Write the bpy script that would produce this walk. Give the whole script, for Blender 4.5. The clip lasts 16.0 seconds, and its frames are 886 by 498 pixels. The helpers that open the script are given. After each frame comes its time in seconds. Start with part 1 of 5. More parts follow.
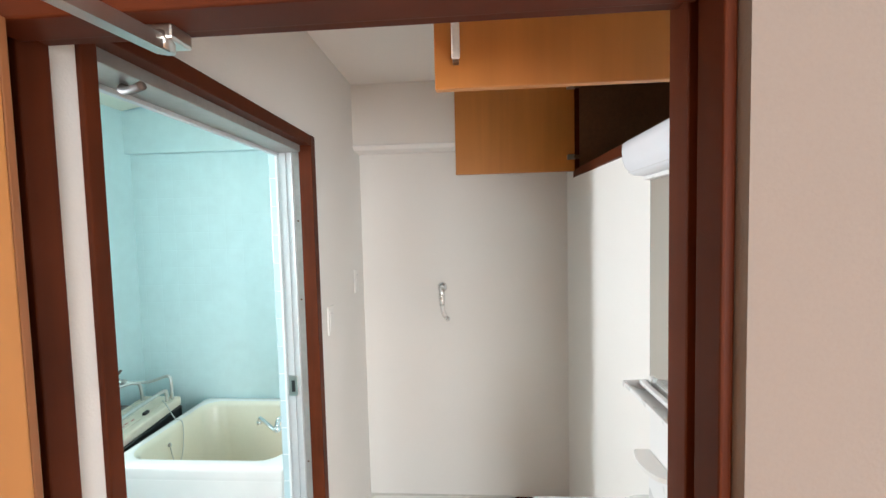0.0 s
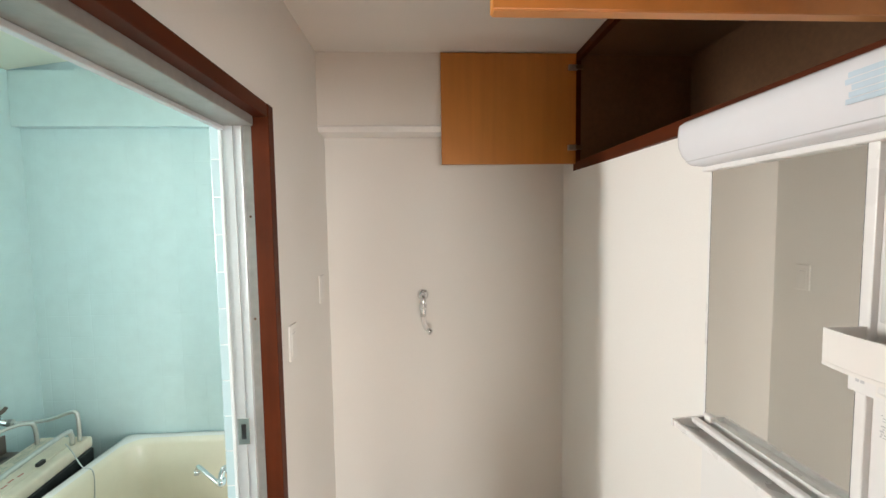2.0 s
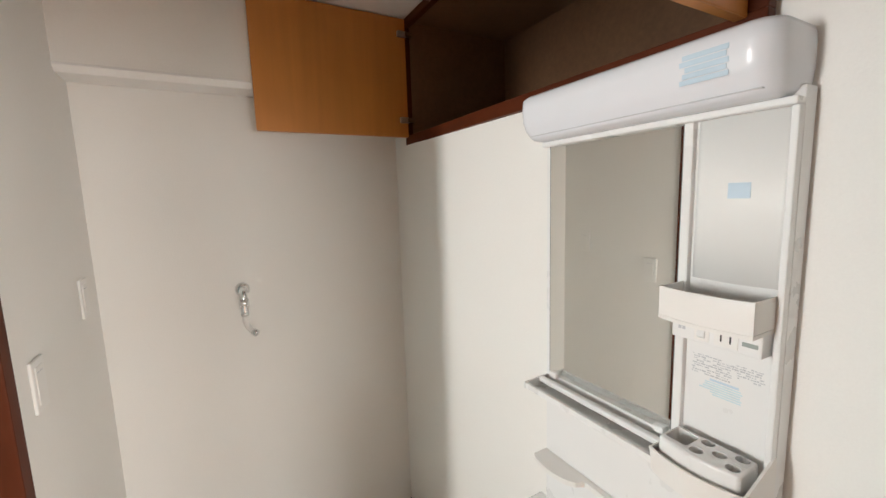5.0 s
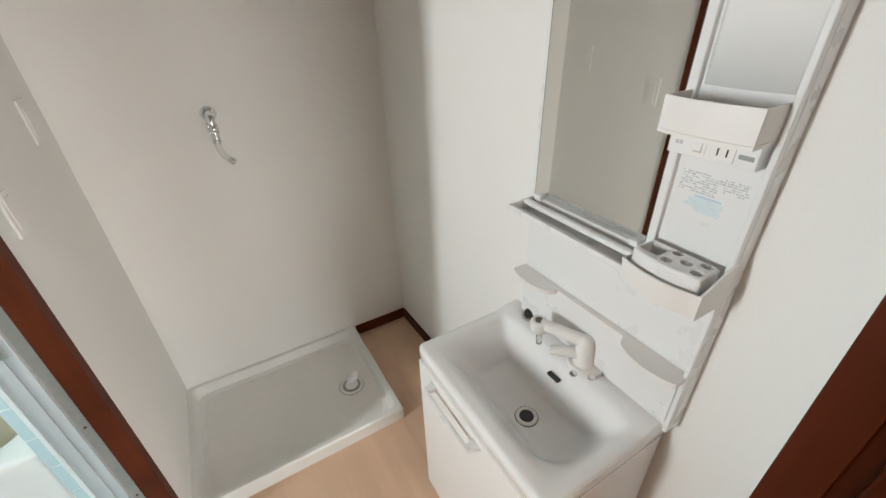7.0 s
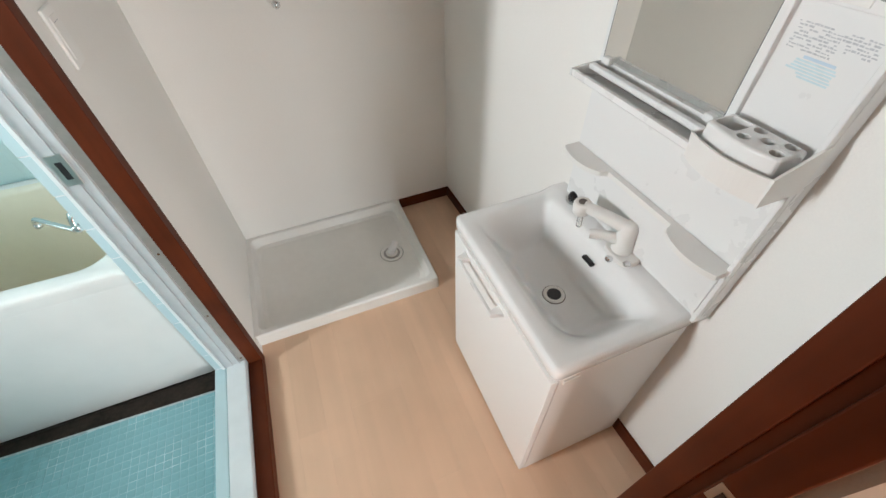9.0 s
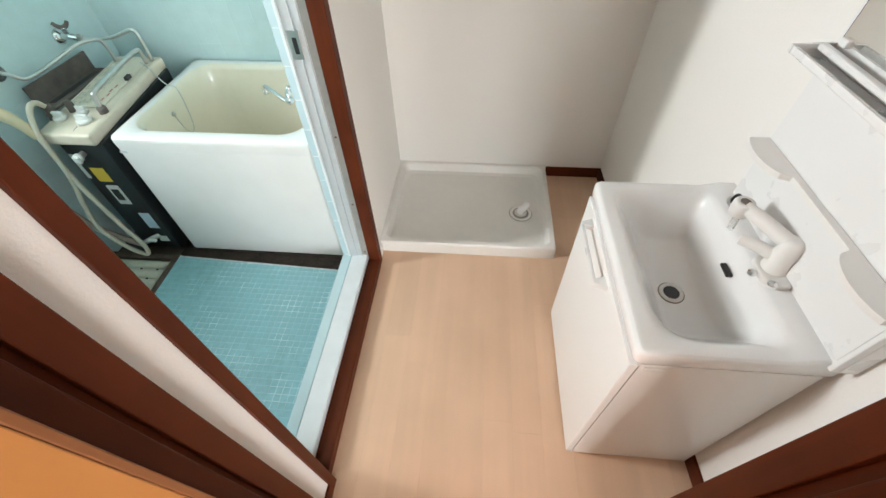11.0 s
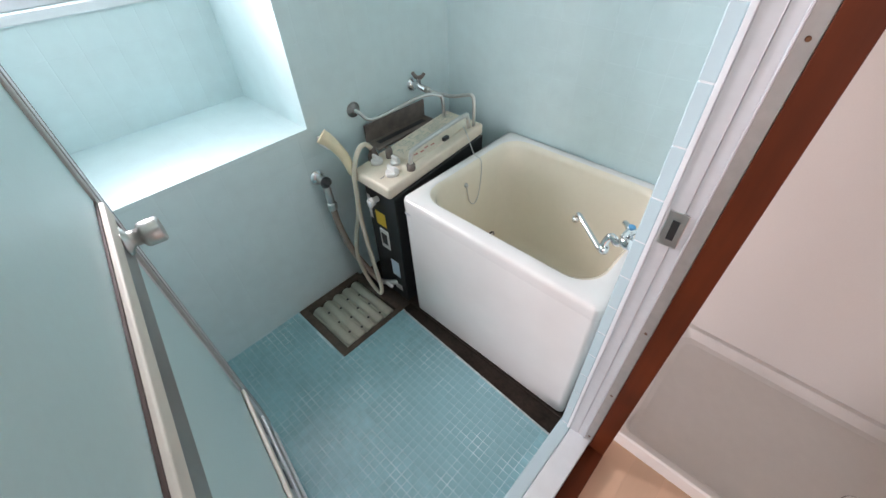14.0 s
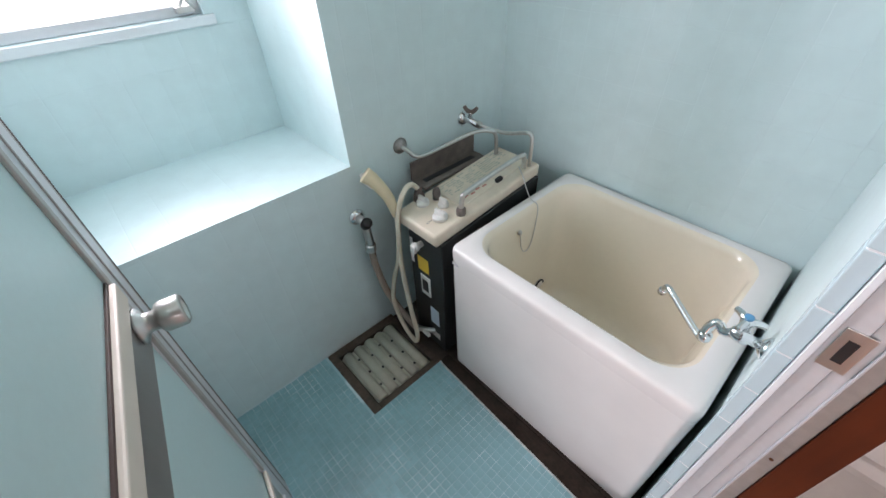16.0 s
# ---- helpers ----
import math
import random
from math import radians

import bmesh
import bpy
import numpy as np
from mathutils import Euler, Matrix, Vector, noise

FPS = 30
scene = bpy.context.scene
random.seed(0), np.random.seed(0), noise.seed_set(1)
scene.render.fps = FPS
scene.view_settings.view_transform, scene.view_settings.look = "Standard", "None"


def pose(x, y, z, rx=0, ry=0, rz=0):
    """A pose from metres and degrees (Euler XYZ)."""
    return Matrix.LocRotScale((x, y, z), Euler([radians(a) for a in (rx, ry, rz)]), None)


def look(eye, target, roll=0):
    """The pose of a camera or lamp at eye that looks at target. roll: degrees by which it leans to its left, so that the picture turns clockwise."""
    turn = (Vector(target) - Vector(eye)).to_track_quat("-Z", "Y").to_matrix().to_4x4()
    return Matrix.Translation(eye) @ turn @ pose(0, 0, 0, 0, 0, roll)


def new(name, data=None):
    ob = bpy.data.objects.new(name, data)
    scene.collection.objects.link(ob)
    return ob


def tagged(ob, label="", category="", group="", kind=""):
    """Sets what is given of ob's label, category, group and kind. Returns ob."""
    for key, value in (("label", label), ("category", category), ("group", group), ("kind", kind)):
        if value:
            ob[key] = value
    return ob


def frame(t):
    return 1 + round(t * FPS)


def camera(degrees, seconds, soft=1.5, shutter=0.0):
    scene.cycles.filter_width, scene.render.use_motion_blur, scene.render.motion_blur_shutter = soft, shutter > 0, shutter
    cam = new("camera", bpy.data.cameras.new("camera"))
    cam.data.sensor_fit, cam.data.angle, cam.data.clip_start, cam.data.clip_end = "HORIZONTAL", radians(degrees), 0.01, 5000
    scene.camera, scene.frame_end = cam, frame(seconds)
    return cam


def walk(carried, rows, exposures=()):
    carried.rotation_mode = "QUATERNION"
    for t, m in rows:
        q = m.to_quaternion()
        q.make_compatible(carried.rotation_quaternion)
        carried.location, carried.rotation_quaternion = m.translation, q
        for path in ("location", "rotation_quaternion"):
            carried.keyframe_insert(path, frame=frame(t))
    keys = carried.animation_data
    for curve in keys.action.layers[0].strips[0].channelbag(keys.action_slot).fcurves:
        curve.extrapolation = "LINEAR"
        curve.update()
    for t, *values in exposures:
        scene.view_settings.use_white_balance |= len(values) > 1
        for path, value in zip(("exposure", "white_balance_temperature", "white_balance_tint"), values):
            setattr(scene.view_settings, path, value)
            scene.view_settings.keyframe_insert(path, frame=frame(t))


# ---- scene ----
cam = camera(95.9, 16.0)
PATH = [
    (0, (0.088, 0.322, 1.591), (-0.043, 2.315, 1.485), -1.4),
    (0.5, (0.045, 0.394, 1.602), (-0.119, 2.385, 1.514), -0.5),
    (1, (0.025, 0.5, 1.59), (-0.118, 2.492, 1.48), 0.1),
    (1.5, (-0.005, 0.573, 1.591), (-0.039, 2.569, 1.456), -0.0),
    (2, (-0.061, 0.618, 1.604), (0.039, 2.612, 1.474), -0.8),
    (2.5, (-0.066, 0.65, 1.603), (0.053, 2.644, 1.491), -0.6),
    (3, (-0.049, 0.669, 1.603), (0.158, 2.656, 1.523), -0.1),
    (3.5, (-0.086, 0.708, 1.604), (0.393, 2.649, 1.54), 1.0),
    (3.7, (-0.112, 0.727, 1.605), (0.506, 2.628, 1.547), 1.0),
    (5.8, (-0.101, 0.784, 1.594), (0.884, 2.433, 1.037), -0.7),
    (6, (-0.097, 0.79, 1.583), (0.869, 2.412, 0.923), -0.8),
    (6.5, (-0.092, 0.797, 1.567), (0.82, 2.351, 0.7), -1.3),
    (7, (-0.088, 0.796, 1.559), (0.763, 2.288, 0.535), -1.9),
    (7.5, (-0.088, 0.793, 1.55), (0.701, 2.225, 0.397), -2.4),
    (8, (-0.086, 0.786, 1.538), (0.634, 2.164, 0.28), -2.7),
    (8.5, (-0.08, 0.788, 1.525), (0.545, 2.118, 0.169), -2.6),
    (9, (-0.077, 0.776, 1.504), (0.406, 2.069, 0.056), -2.1),
    (9.2, (-0.066, 0.77, 1.495), (0.343, 2.045, 0.01), -2.0),
    (11.3, (-0.08, 0.648, 1.46), (-0.318, 1.944, -0.044), -1.5),
    (11.5, (-0.097, 0.659, 1.462), (-0.408, 1.993, 0.004), -1.0),
    (12, (-0.146, 0.705, 1.484), (-0.666, 2.09, 0.138), -0.5),
    (12.5, (-0.213, 0.788, 1.488), (-0.942, 2.153, 0.221), -0.3),
    (13, (-0.28, 0.886, 1.5), (-1.136, 2.199, 0.257), -0.7),
    (13.5, (-0.361, 0.982, 1.512), (-1.34, 2.207, 0.27), -1.8),
    (14, (-0.517, 1.097, 1.498), (-1.538, 2.128, 0.122), -2.4),
    (14.5, (-0.675, 1.169, 1.484), (-1.647, 2.044, -0.029), -3.1),
    (15, (-0.747, 1.162, 1.462), (-1.711, 1.993, -0.082), -2.9),
    (15.5, (-0.753, 1.162, 1.477), (-1.767, 2.026, -0.014), -3.1),
    (16, (-0.733, 1.175, 1.487), (-1.866, 2.169, 0.172), -2.4),
]
EXPOSURES = [(0.0, 0.62, 6130, 8), (1.0, 0.62, 6500, 9), (2.0, 0.44, 6750, 10), (3.5, 0.38, 6700, 10), (6.0, 0.24, 6450, 8), (7.0, 0.16, 6300, 7), (9.0, 0.28, 6200, 8), (11.5, 0.52, 6350, 8), (12.6, 0.50, 6350, 10), (13.4, 0.30, 6500, 16), (14.2, 0.14, 6600, 29), (15.2, 0.10, 6600, 30), (16.0, 0.0, 6600, 30)]
walk(cam, [(t, look(eye, target, roll)) for t, eye, target, roll in PATH], EXPOSURES)

# ---- plan, in metres ----
LEFT, BACK, FRONT, TOP = -0.51, 2.53, 0.815, 2.345     # washroom: left wall, back wall, wall with the doorway, ceiling
HALL = 0.735                                           # hall face of the doorway wall
BX0, BX1, BY0, BTOP = -1.846, -0.652, 0.87, 2.29       # bathroom: window wall, wall beside the door, near wall, ceiling


def right_wall(y):
    """The washroom's right wall is a little out of square."""
    return 0.672 - 0.03 * (y - 0.84)


# ---- light ----
world = bpy.data.worlds.new("daylight")
scene.world = world
world.use_nodes = True
wn = world.node_tree.nodes
sky = wn.new("ShaderNodeTexSky")
sky.sky_type, sky.sun_disc, sky.sun_elevation, sky.sun_rotation = "NISHITA", False, radians(57), radians(129)
world.node_tree.links.new(sky.outputs[0], wn["Background"].inputs[0])
wn["Background"].inputs[1].default_value = 0.12

sun = new("sun", bpy.data.lights.new("sun", "SUN"))
sun.data.energy, sun.data.angle, sun.data.color = 1.0, radians(12), (1.0, 0.96, 0.9)
sun.matrix_world = look((0, 0, 10), (-5.0, 4.0, 0))


def area_light(name, eye, target, w, h, watts, colour, spread=180):
    lamp = new(name, bpy.data.lights.new(name, "AREA"))
    lamp.data.shape, lamp.data.size, lamp.data.size_y = "RECTANGLE", w, h
    lamp.data.energy, lamp.data.color, lamp.data.spread = watts, colour, radians(spread)
    lamp.matrix_world = look(eye, target)
    return lamp


area_light("bathroom_window_daylight", (-2.365, 1.27, 1.59), (0, 1.27, 1.42), 0.16, 0.62, 15.5, (1.0, 0.98, 0.97), 117)
area_light("hall_side_window_daylight", (2.56, -3.0, 1.05), (0.6, -1.0, 1.15), 2.2, 1.9, 125, (1.0, 0.985, 0.965))
# added fill for the washroom; no window is known behind it
area_light("hall_back_fill_light", (0.55, -4.66, 1.0), (0.0, 1.0, 1.3), 1.6, 1.8, 80, (1.0, 0.985, 0.965))


# ---- materials ----
def material(name, colour, rough=0.5, metal=0.0, vary=0.06, grain=40.0, blotch=3.0, bump=0.0, stretch=(1, 1, 1), coat=0.0, spec=0.5, per_piece=0.0):
    m = bpy.data.materials.new(name)
    m.use_nodes = True
    n, link = m.node_tree.nodes, m.node_tree.links.new
    b = n["Principled BSDF"]
    b.inputs["Roughness"].default_value, b.inputs["Metallic"].default_value = rough, metal
    b.inputs["Coat Weight"].default_value, b.inputs["Specular IOR Level"].default_value = coat, spec
    b.inputs["Coat Roughness"].default_value = 0.15
    tc, mp = n.new("ShaderNodeTexCoord"), n.new("ShaderNodeMapping")
    mp.inputs["Scale"].default_value = stretch
    link(tc.outputs["Object"], mp.inputs["Vector"])
    fine, broad = n.new("ShaderNodeTexNoise"), n.new("ShaderNodeTexNoise")
    fine.inputs["Scale"].default_value, fine.inputs["Detail"].default_value = grain, 5
    broad.inputs["Scale"].default_value, broad.inputs["Detail"].default_value = blotch, 3
    link(mp.outputs[0], fine.inputs["Vector"])
    link(tc.outputs["Object"], broad.inputs["Vector"])
    add = n.new("ShaderNodeMath")
    add.operation = "ADD"
    link(fine.outputs["Fac"], add.inputs[0])
    link(broad.outputs["Fac"], add.inputs[1])
    last = add
    if per_piece:
        info, mul, plus = n.new("ShaderNodeObjectInfo"), n.new("ShaderNodeMath"), n.new("ShaderNodeMath")
        mul.operation, plus.operation = "MULTIPLY_ADD", "ADD"
        mul.inputs[1].default_value, mul.inputs[2].default_value = per_piece, -per_piece / 2
        link(info.outputs["Random"], mul.inputs[0])
        link(add.outputs[0], plus.inputs[0])
        link(mul.outputs[0], plus.inputs[1])
        last = plus
    ramp = n.new("ShaderNodeMapRange")
    ramp.inputs[1].default_value, ramp.inputs[2].default_value = 0.6, 1.4
    ramp.inputs[3].default_value, ramp.inputs[4].default_value = 1 - vary, 1 + vary
    link(last.outputs[0], ramp.inputs[0])
    tint = n.new("ShaderNodeMix")
    tint.data_type, tint.blend_type = "RGBA", "MULTIPLY"
    tint.inputs[0].default_value = 1
    tint.inputs[6].default_value = (*colour, 1)
    link(ramp.outputs[0], tint.inputs[7])
    link(tint.outputs[2], b.inputs["Base Color"])
    rr = n.new("ShaderNodeMapRange")
    rr.inputs[3].default_value, rr.inputs[4].default_value = max(0.02, rough * 0.88), min(1, rough * 1.12)
    link(fine.outputs["Fac"], rr.inputs[0])
    link(rr.outputs[0], b.inputs["Roughness"])
    if bump:
        bp = n.new("ShaderNodeBump")
        bp.inputs["Strength"].default_value, bp.inputs["Distance"].default_value = 1.0, bump
        link(fine.outputs["Fac"], bp.inputs["Height"])
        link(bp.outputs[0], b.inputs["Normal"])
    return m


def tile_joints(m, pitch, depth, lighten):
    """Faint square joints, painted over, on a material that lies on a wall: all three axes, at the tile's pitch."""
    n, link = m.node_tree.nodes, m.node_tree.links.new
    b = n["Principled BSDF"]
    tc, sep = n.new("ShaderNodeTexCoord"), n.new("ShaderNodeSeparateXYZ")
    link(tc.outputs["Object"], sep.inputs[0])
    last = None
    for k in range(3):
        mod, sub, ab, lt = (n.new("ShaderNodeMath") for _ in range(4))
        mod.operation, sub.operation, ab.operation, lt.operation = "FLOORED_MODULO", "SUBTRACT", "ABSOLUTE", "SMOOTH_MIN"
        mod.inputs[1].default_value, sub.inputs[1].default_value = pitch, pitch / 2
        link(sep.outputs[k], mod.inputs[0])
        link(mod.outputs[0], sub.inputs[0])
        link(sub.outputs[0], ab.inputs[0])
        edge = n.new("ShaderNodeMapRange")
        edge.inputs[1].default_value, edge.inputs[2].default_value = pitch / 2 - 0.0025, pitch / 2 - 0.0005
        link(ab.outputs[0], edge.inputs[0])
        if last:
            mx = n.new("ShaderNodeMath")
            mx.operation = "MAXIMUM"
            link(last.outputs[0], mx.inputs[0])
            link(edge.outputs[0], mx.inputs[1])
            last = mx
        else:
            last = edge
        n.remove(lt)
    bp = n.new("ShaderNodeBump")
    bp.invert = True
    bp.inputs["Strength"].default_value, bp.inputs["Distance"].default_value = 0.6, depth
    link(last.outputs[0], bp.inputs["Height"])
    link(bp.outputs[0], b.inputs["Normal"])
    if lighten:
        src = b.inputs["Base Color"].links[0].from_socket
        mix = n.new("ShaderNodeMix")
        mix.data_type, mix.blend_type = "RGBA", "MIX"
        sc = n.new("ShaderNodeMath")
        sc.operation = "MULTIPLY"
        sc.inputs[1].default_value = lighten
        link(last.outputs[0], sc.inputs[0])
        link(sc.outputs[0], mix.inputs[0])
        link(src, mix.inputs[6])
        mix.inputs[7].default_value = (0.75, 0.85, 0.86, 1)
        link(mix.outputs[2], b.inputs["Base Color"])
    return m


WALLPAPER = material("white_textured_wallpaper", (0.86, 0.845, 0.81), 0.85, vary=0.02, grain=260, blotch=1.5, bump=0.0006, spec=0.25)
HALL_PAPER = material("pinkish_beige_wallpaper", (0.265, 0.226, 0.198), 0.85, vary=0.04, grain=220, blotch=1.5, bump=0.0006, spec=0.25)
TRIM_WHITE = material("white_trim_paint", (0.90, 0.895, 0.88), 0.45, vary=0.02, grain=60, blotch=4)
CEILING_PAINT = material("white_ceiling_paper", (0.86, 0.845, 0.815), 0.9, vary=0.03, grain=200, blotch=2, bump=0.0005, spec=0.2)
TEAL = tile_joints(material("pale_turquoise_painted_tile", (0.63, 0.79, 0.80), 0.42, vary=0.05, grain=18, blotch=2.2), 0.10, 0.0008, 0.04)
TEAL_PLAIN = material("pale_turquoise_paint", (0.63, 0.79, 0.80), 0.42, vary=0.05, grain=18, blotch=2.2)
BATH_CEIL = material("cream_bathroom_ceiling_panel", (0.78, 0.78, 0.66), 0.5, vary=0.04, grain=10, blotch=2)
DARKWOOD = material("dark_red_brown_stained_wood", (0.088, 0.019, 0.0055), 0.5, vary=0.34, grain=30, blotch=6, bump=0.0002, stretch=(1, 1, 0.08), spec=0.15)
DARKWOOD_H = material("dark_red_brown_wood_lengthwise", (0.088, 0.019, 0.0055), 0.5, vary=0.34, grain=30, blotch=6, bump=0.0002, stretch=(0.08, 0.08, 1), spec=0.15)
INSIDE = material("brown_hardboard_cabinet_lining", (0.19, 0.10, 0.05), 0.6, vary=0.2, grain=60, blotch=3)
CAB_DOOR = material("honey_oak_veneer", (0.56, 0.22, 0.045), 0.42, vary=0.16, grain=26, blotch=2.5, stretch=(1, 1, 0.05), coat=0.1)
LEAF = material("orange_brown_veneer_door", (0.55, 0.24, 0.07), 0.45, vary=0.12, grain=24, blotch=2, stretch=(1, 1, 0.05))
LEAF_EDGE = material("brown_wooden_door_edge", (0.26, 0.10, 0.035), 0.5, vary=0.15, grain=24, blotch=3, stretch=(1, 1, 0.05))
PLANK = material("pale_beech_vinyl_plank", (0.70, 0.475, 0.325), 0.38, vary=0.09, grain=16, blotch=4, stretch=(1, 0.05, 1), per_piece=0.30)
HALL_WOOD = material("orange_wood_hall_floor", (0.60, 0.30, 0.13), 0.4, vary=0.14, grain=22, blotch=3, stretch=(0.06, 1, 1), per_piece=0.25)
MIRROR = material("silvered_mirror", (0.86, 0.88, 0.86), 0.02, 1.0, vary=0.005)
WHITE_PLASTIC = material("white_gloss_plastic", (0.81, 0.81, 0.80), 0.28, vary=0.005, grain=12, blotch=3)
WARM_PLASTIC = material("off_white_plastic", (0.83, 0.815, 0.785), 0.35, vary=0.008, grain=12, blotch=3)
SWITCH = material("white_switch_plastic", (0.85, 0.84, 0.81), 0.4, vary=0.01)
GLOSS_PANEL = material("glossy_white_panel", (0.83, 0.83, 0.81), 0.48, vary=0.006, spec=0.3)
CERAMIC = material("white_basin_acrylic", (0.86, 0.86, 0.85), 0.12, vary=0.012, coat=0.3)
MELAMINE = material("white_melamine_board", (0.87, 0.86, 0.84), 0.35, vary=0.006, grain=14)
LAMP_COVER = material("milky_lamp_diffuser", (0.78, 0.80, 0.84), 0.25, vary=0.01)
PAN = material("white_moulded_drain_pan_plastic", (0.81, 0.80, 0.765), 0.35, vary=0.03, grain=30, blotch=4)
CHROME = material("chrome", (0.75, 0.76, 0.77), 0.12, 1.0, vary=0.03)
STEEL = material("dull_stainless_steel", (0.60, 0.60, 0.58), 0.32, 1.0, vary=0.12, grain=60, stretch=(1, 1, 0.1))
STEEL_DIRTY = material("dirty_dull_chrome", (0.30, 0.29, 0.28), 0.45, 0.8, vary=0.35, grain=60, blotch=30)
ALU = material("pale_grey_aluminium", (0.62, 0.65, 0.67), 0.42, 0.35, vary=0.06, grain=50, blotch=5)
ALU_DARK = material("weathered_shaded_aluminium", (0.42, 0.42, 0.40), 0.45, 0.5, vary=0.15, grain=50, blotch=5)
STILE = material("grey_anodised_aluminium", (0.34, 0.34, 0.33), 0.38, 0.6, vary=0.10, grain=60, blotch=6, stretch=(1, 1, 0.1))
SILL_WHITE = material("white_painted_sill", (0.72, 0.78, 0.80), 0.4, vary=0.05, grain=20, blotch=6)
TUB = material("ivory_bath_enamel", (0.85, 0.785, 0.645), 0.18, vary=0.02, blotch=4, coat=0.3)
TUB_OUT = material("white_bath_apron", (0.815, 0.805, 0.78), 0.22, vary=0.03, grain=8, blotch=4)
GRIME = material("dark_dirty_wet_concrete", (0.055, 0.042, 0.032), 0.55, vary=0.55, grain=60, blotch=14, bump=0.002)
GRATE_FRAME = material("brown_rusty_drain_surround", (0.085, 0.062, 0.045), 0.7, vary=0.5, grain=70, blotch=18, bump=0.0015)
KERB = material("blackened_damp_concrete", (0.030, 0.022, 0.017), 0.8, spec=0.15, vary=0.6, grain=70, blotch=16, bump=0.0015)
CEMENT = material("worn_white_cement", (0.50, 0.55, 0.55), 0.75, vary=0.4, grain=45, blotch=14, bump=0.0008)
GRATE = material("grey_green_plastic_drain_cover", (0.46, 0.47, 0.38), 0.5, vary=0.12, grain=30, blotch=9)
HEATER_BODY = material("black_steel_heater_casing", (0.022, 0.026, 0.028), 0.35, 0.2, vary=0.25, grain=40, blotch=7)
HEATER_LID = material("aged_ivory_plastic", (0.72, 0.645, 0.52), 0.40, vary=0.08, grain=30, blotch=7)
GREY_PLATE = material("grey_brown_enamel_plate", (0.15, 0.125, 0.11), 0.5, vary=0.4, grain=26, blotch=14)
YELLOWED = material("yellowed_ivory_plastic", (0.74, 0.645, 0.43), 0.35, vary=0.08, grain=30, blotch=10)
HOSE_WHITE = material("cream_rubber_hose", (0.66, 0.61, 0.49), 0.4, vary=0.06)
HOSE_GREY = material("grey_brown_gas_hose", (0.33, 0.27, 0.22), 0.5, vary=0.15, grain=60, blotch=20)
BLACK = material("black_plastic", (0.015, 0.015, 0.016), 0.35, vary=0.2)
BLACK_GLOSS = material("black_gloss_stopper", (0.01, 0.01, 0.012), 0.08, vary=0.1)
YELLOW = material("yellow_sticker", (0.75, 0.50, 0.05), 0.4, vary=0.06)
PALE_BLUE = material("pale_blue_print", (0.55, 0.68, 0.78), 0.5, vary=0.05)
NOTICE = material("faded_grey_print", (0.55, 0.56, 0.58), 0.6, vary=0.25, grain=300)
FADED_BLUE = material("faded_blue_print", (0.62, 0.76, 0.80), 0.6, vary=0.1, grain=120)
GREY_PRINT = material("grey_print", (0.54, 0.55, 0.57), 0.5, vary=0.05)
PRINT_WORN = material("worn_grey_green_print", (0.42, 0.44, 0.37), 0.6, vary=0.3, grain=120, blotch=20)
TRAP_GREY = material("grey_rubber_seal", (0.36, 0.35, 0.33), 0.6, vary=0.1)
GREEN_PRINT = material("grey_green_print", (0.30, 0.34, 0.32), 0.5, vary=0.05)
DARK_PRINT = material("dark_print", (0.10, 0.11, 0.12), 0.5, vary=0.05)
RED_PRINT = material("faded_red_print", (0.55, 0.22, 0.18), 0.5, vary=0.05)
BLUE_CAP = material("blue_tap_mark", (0.10, 0.35, 0.60), 0.3, vary=0.05)
PAPER = material("white_sticker", (0.75, 0.75, 0.72), 0.5, vary=0.02)
RUST = material("rusty_screw", (0.16, 0.07, 0.03), 0.6, 0.4, vary=0.3)
GROUT = material("pale_worn_grout", (0.52, 0.68, 0.71), 0.7, vary=0.45, grain=11, blotch=5)
gn, gl = GROUT.node_tree.nodes, GROUT.node_tree.links.new
g_noise, g_range, g_mix = gn.new("ShaderNodeTexNoise"), gn.new("ShaderNodeMapRange"), gn.new("ShaderNodeMix")
g_noise.inputs["Scale"].default_value, g_noise.inputs["Detail"].default_value = 8.0, 4
g_range.inputs[1].default_value, g_range.inputs[2].default_value = 0.48, 0.66
g_mix.data_type, g_mix.inputs[6].default_value, g_mix.inputs[7].default_value = "RGBA", (0.34, 0.54, 0.58, 1), (0.70, 0.82, 0.84, 1)
gl(gn["Texture Coordinate"].outputs["Object"], g_noise.inputs["Vector"])
gl(g_noise.outputs["Fac"], g_range.inputs[0])
gl(g_range.outputs[0], g_mix.inputs[0])
gl(g_mix.outputs[2], gn["Principled BSDF"].inputs["Base Color"])
MOSAIC = material("blue_mosaic_floor_tile", (0.245, 0.47, 0.51), 0.38, vary=0.22, grain=34, blotch=4.5, bump=0.0004, per_piece=0.10)
BEAD = material("cream_glazing_bead", (0.70, 0.66, 0.58), 0.45, vary=0.08, grain=20, blotch=6)
RUBBER = material("aged_brown_rubber", (0.06, 0.035, 0.028), 0.6, vary=0.1)
JAMB_TILE = material("pale_blue_glazed_tile", (0.50, 0.66, 0.70), 0.25, vary=0.05, grain=12, blotch=5, per_piece=0.2)
BRASS_DARK = material("browned_metal", (0.20, 0.13, 0.08), 0.4, 0.8, vary=0.2)


def frosted(name, colour, rough, weight):
    m = material(name, colour, rough, vary=0.03, grain=90, blotch=2)
    m.node_tree.nodes["Principled BSDF"].inputs["Transmission Weight"].default_value = weight
    return m


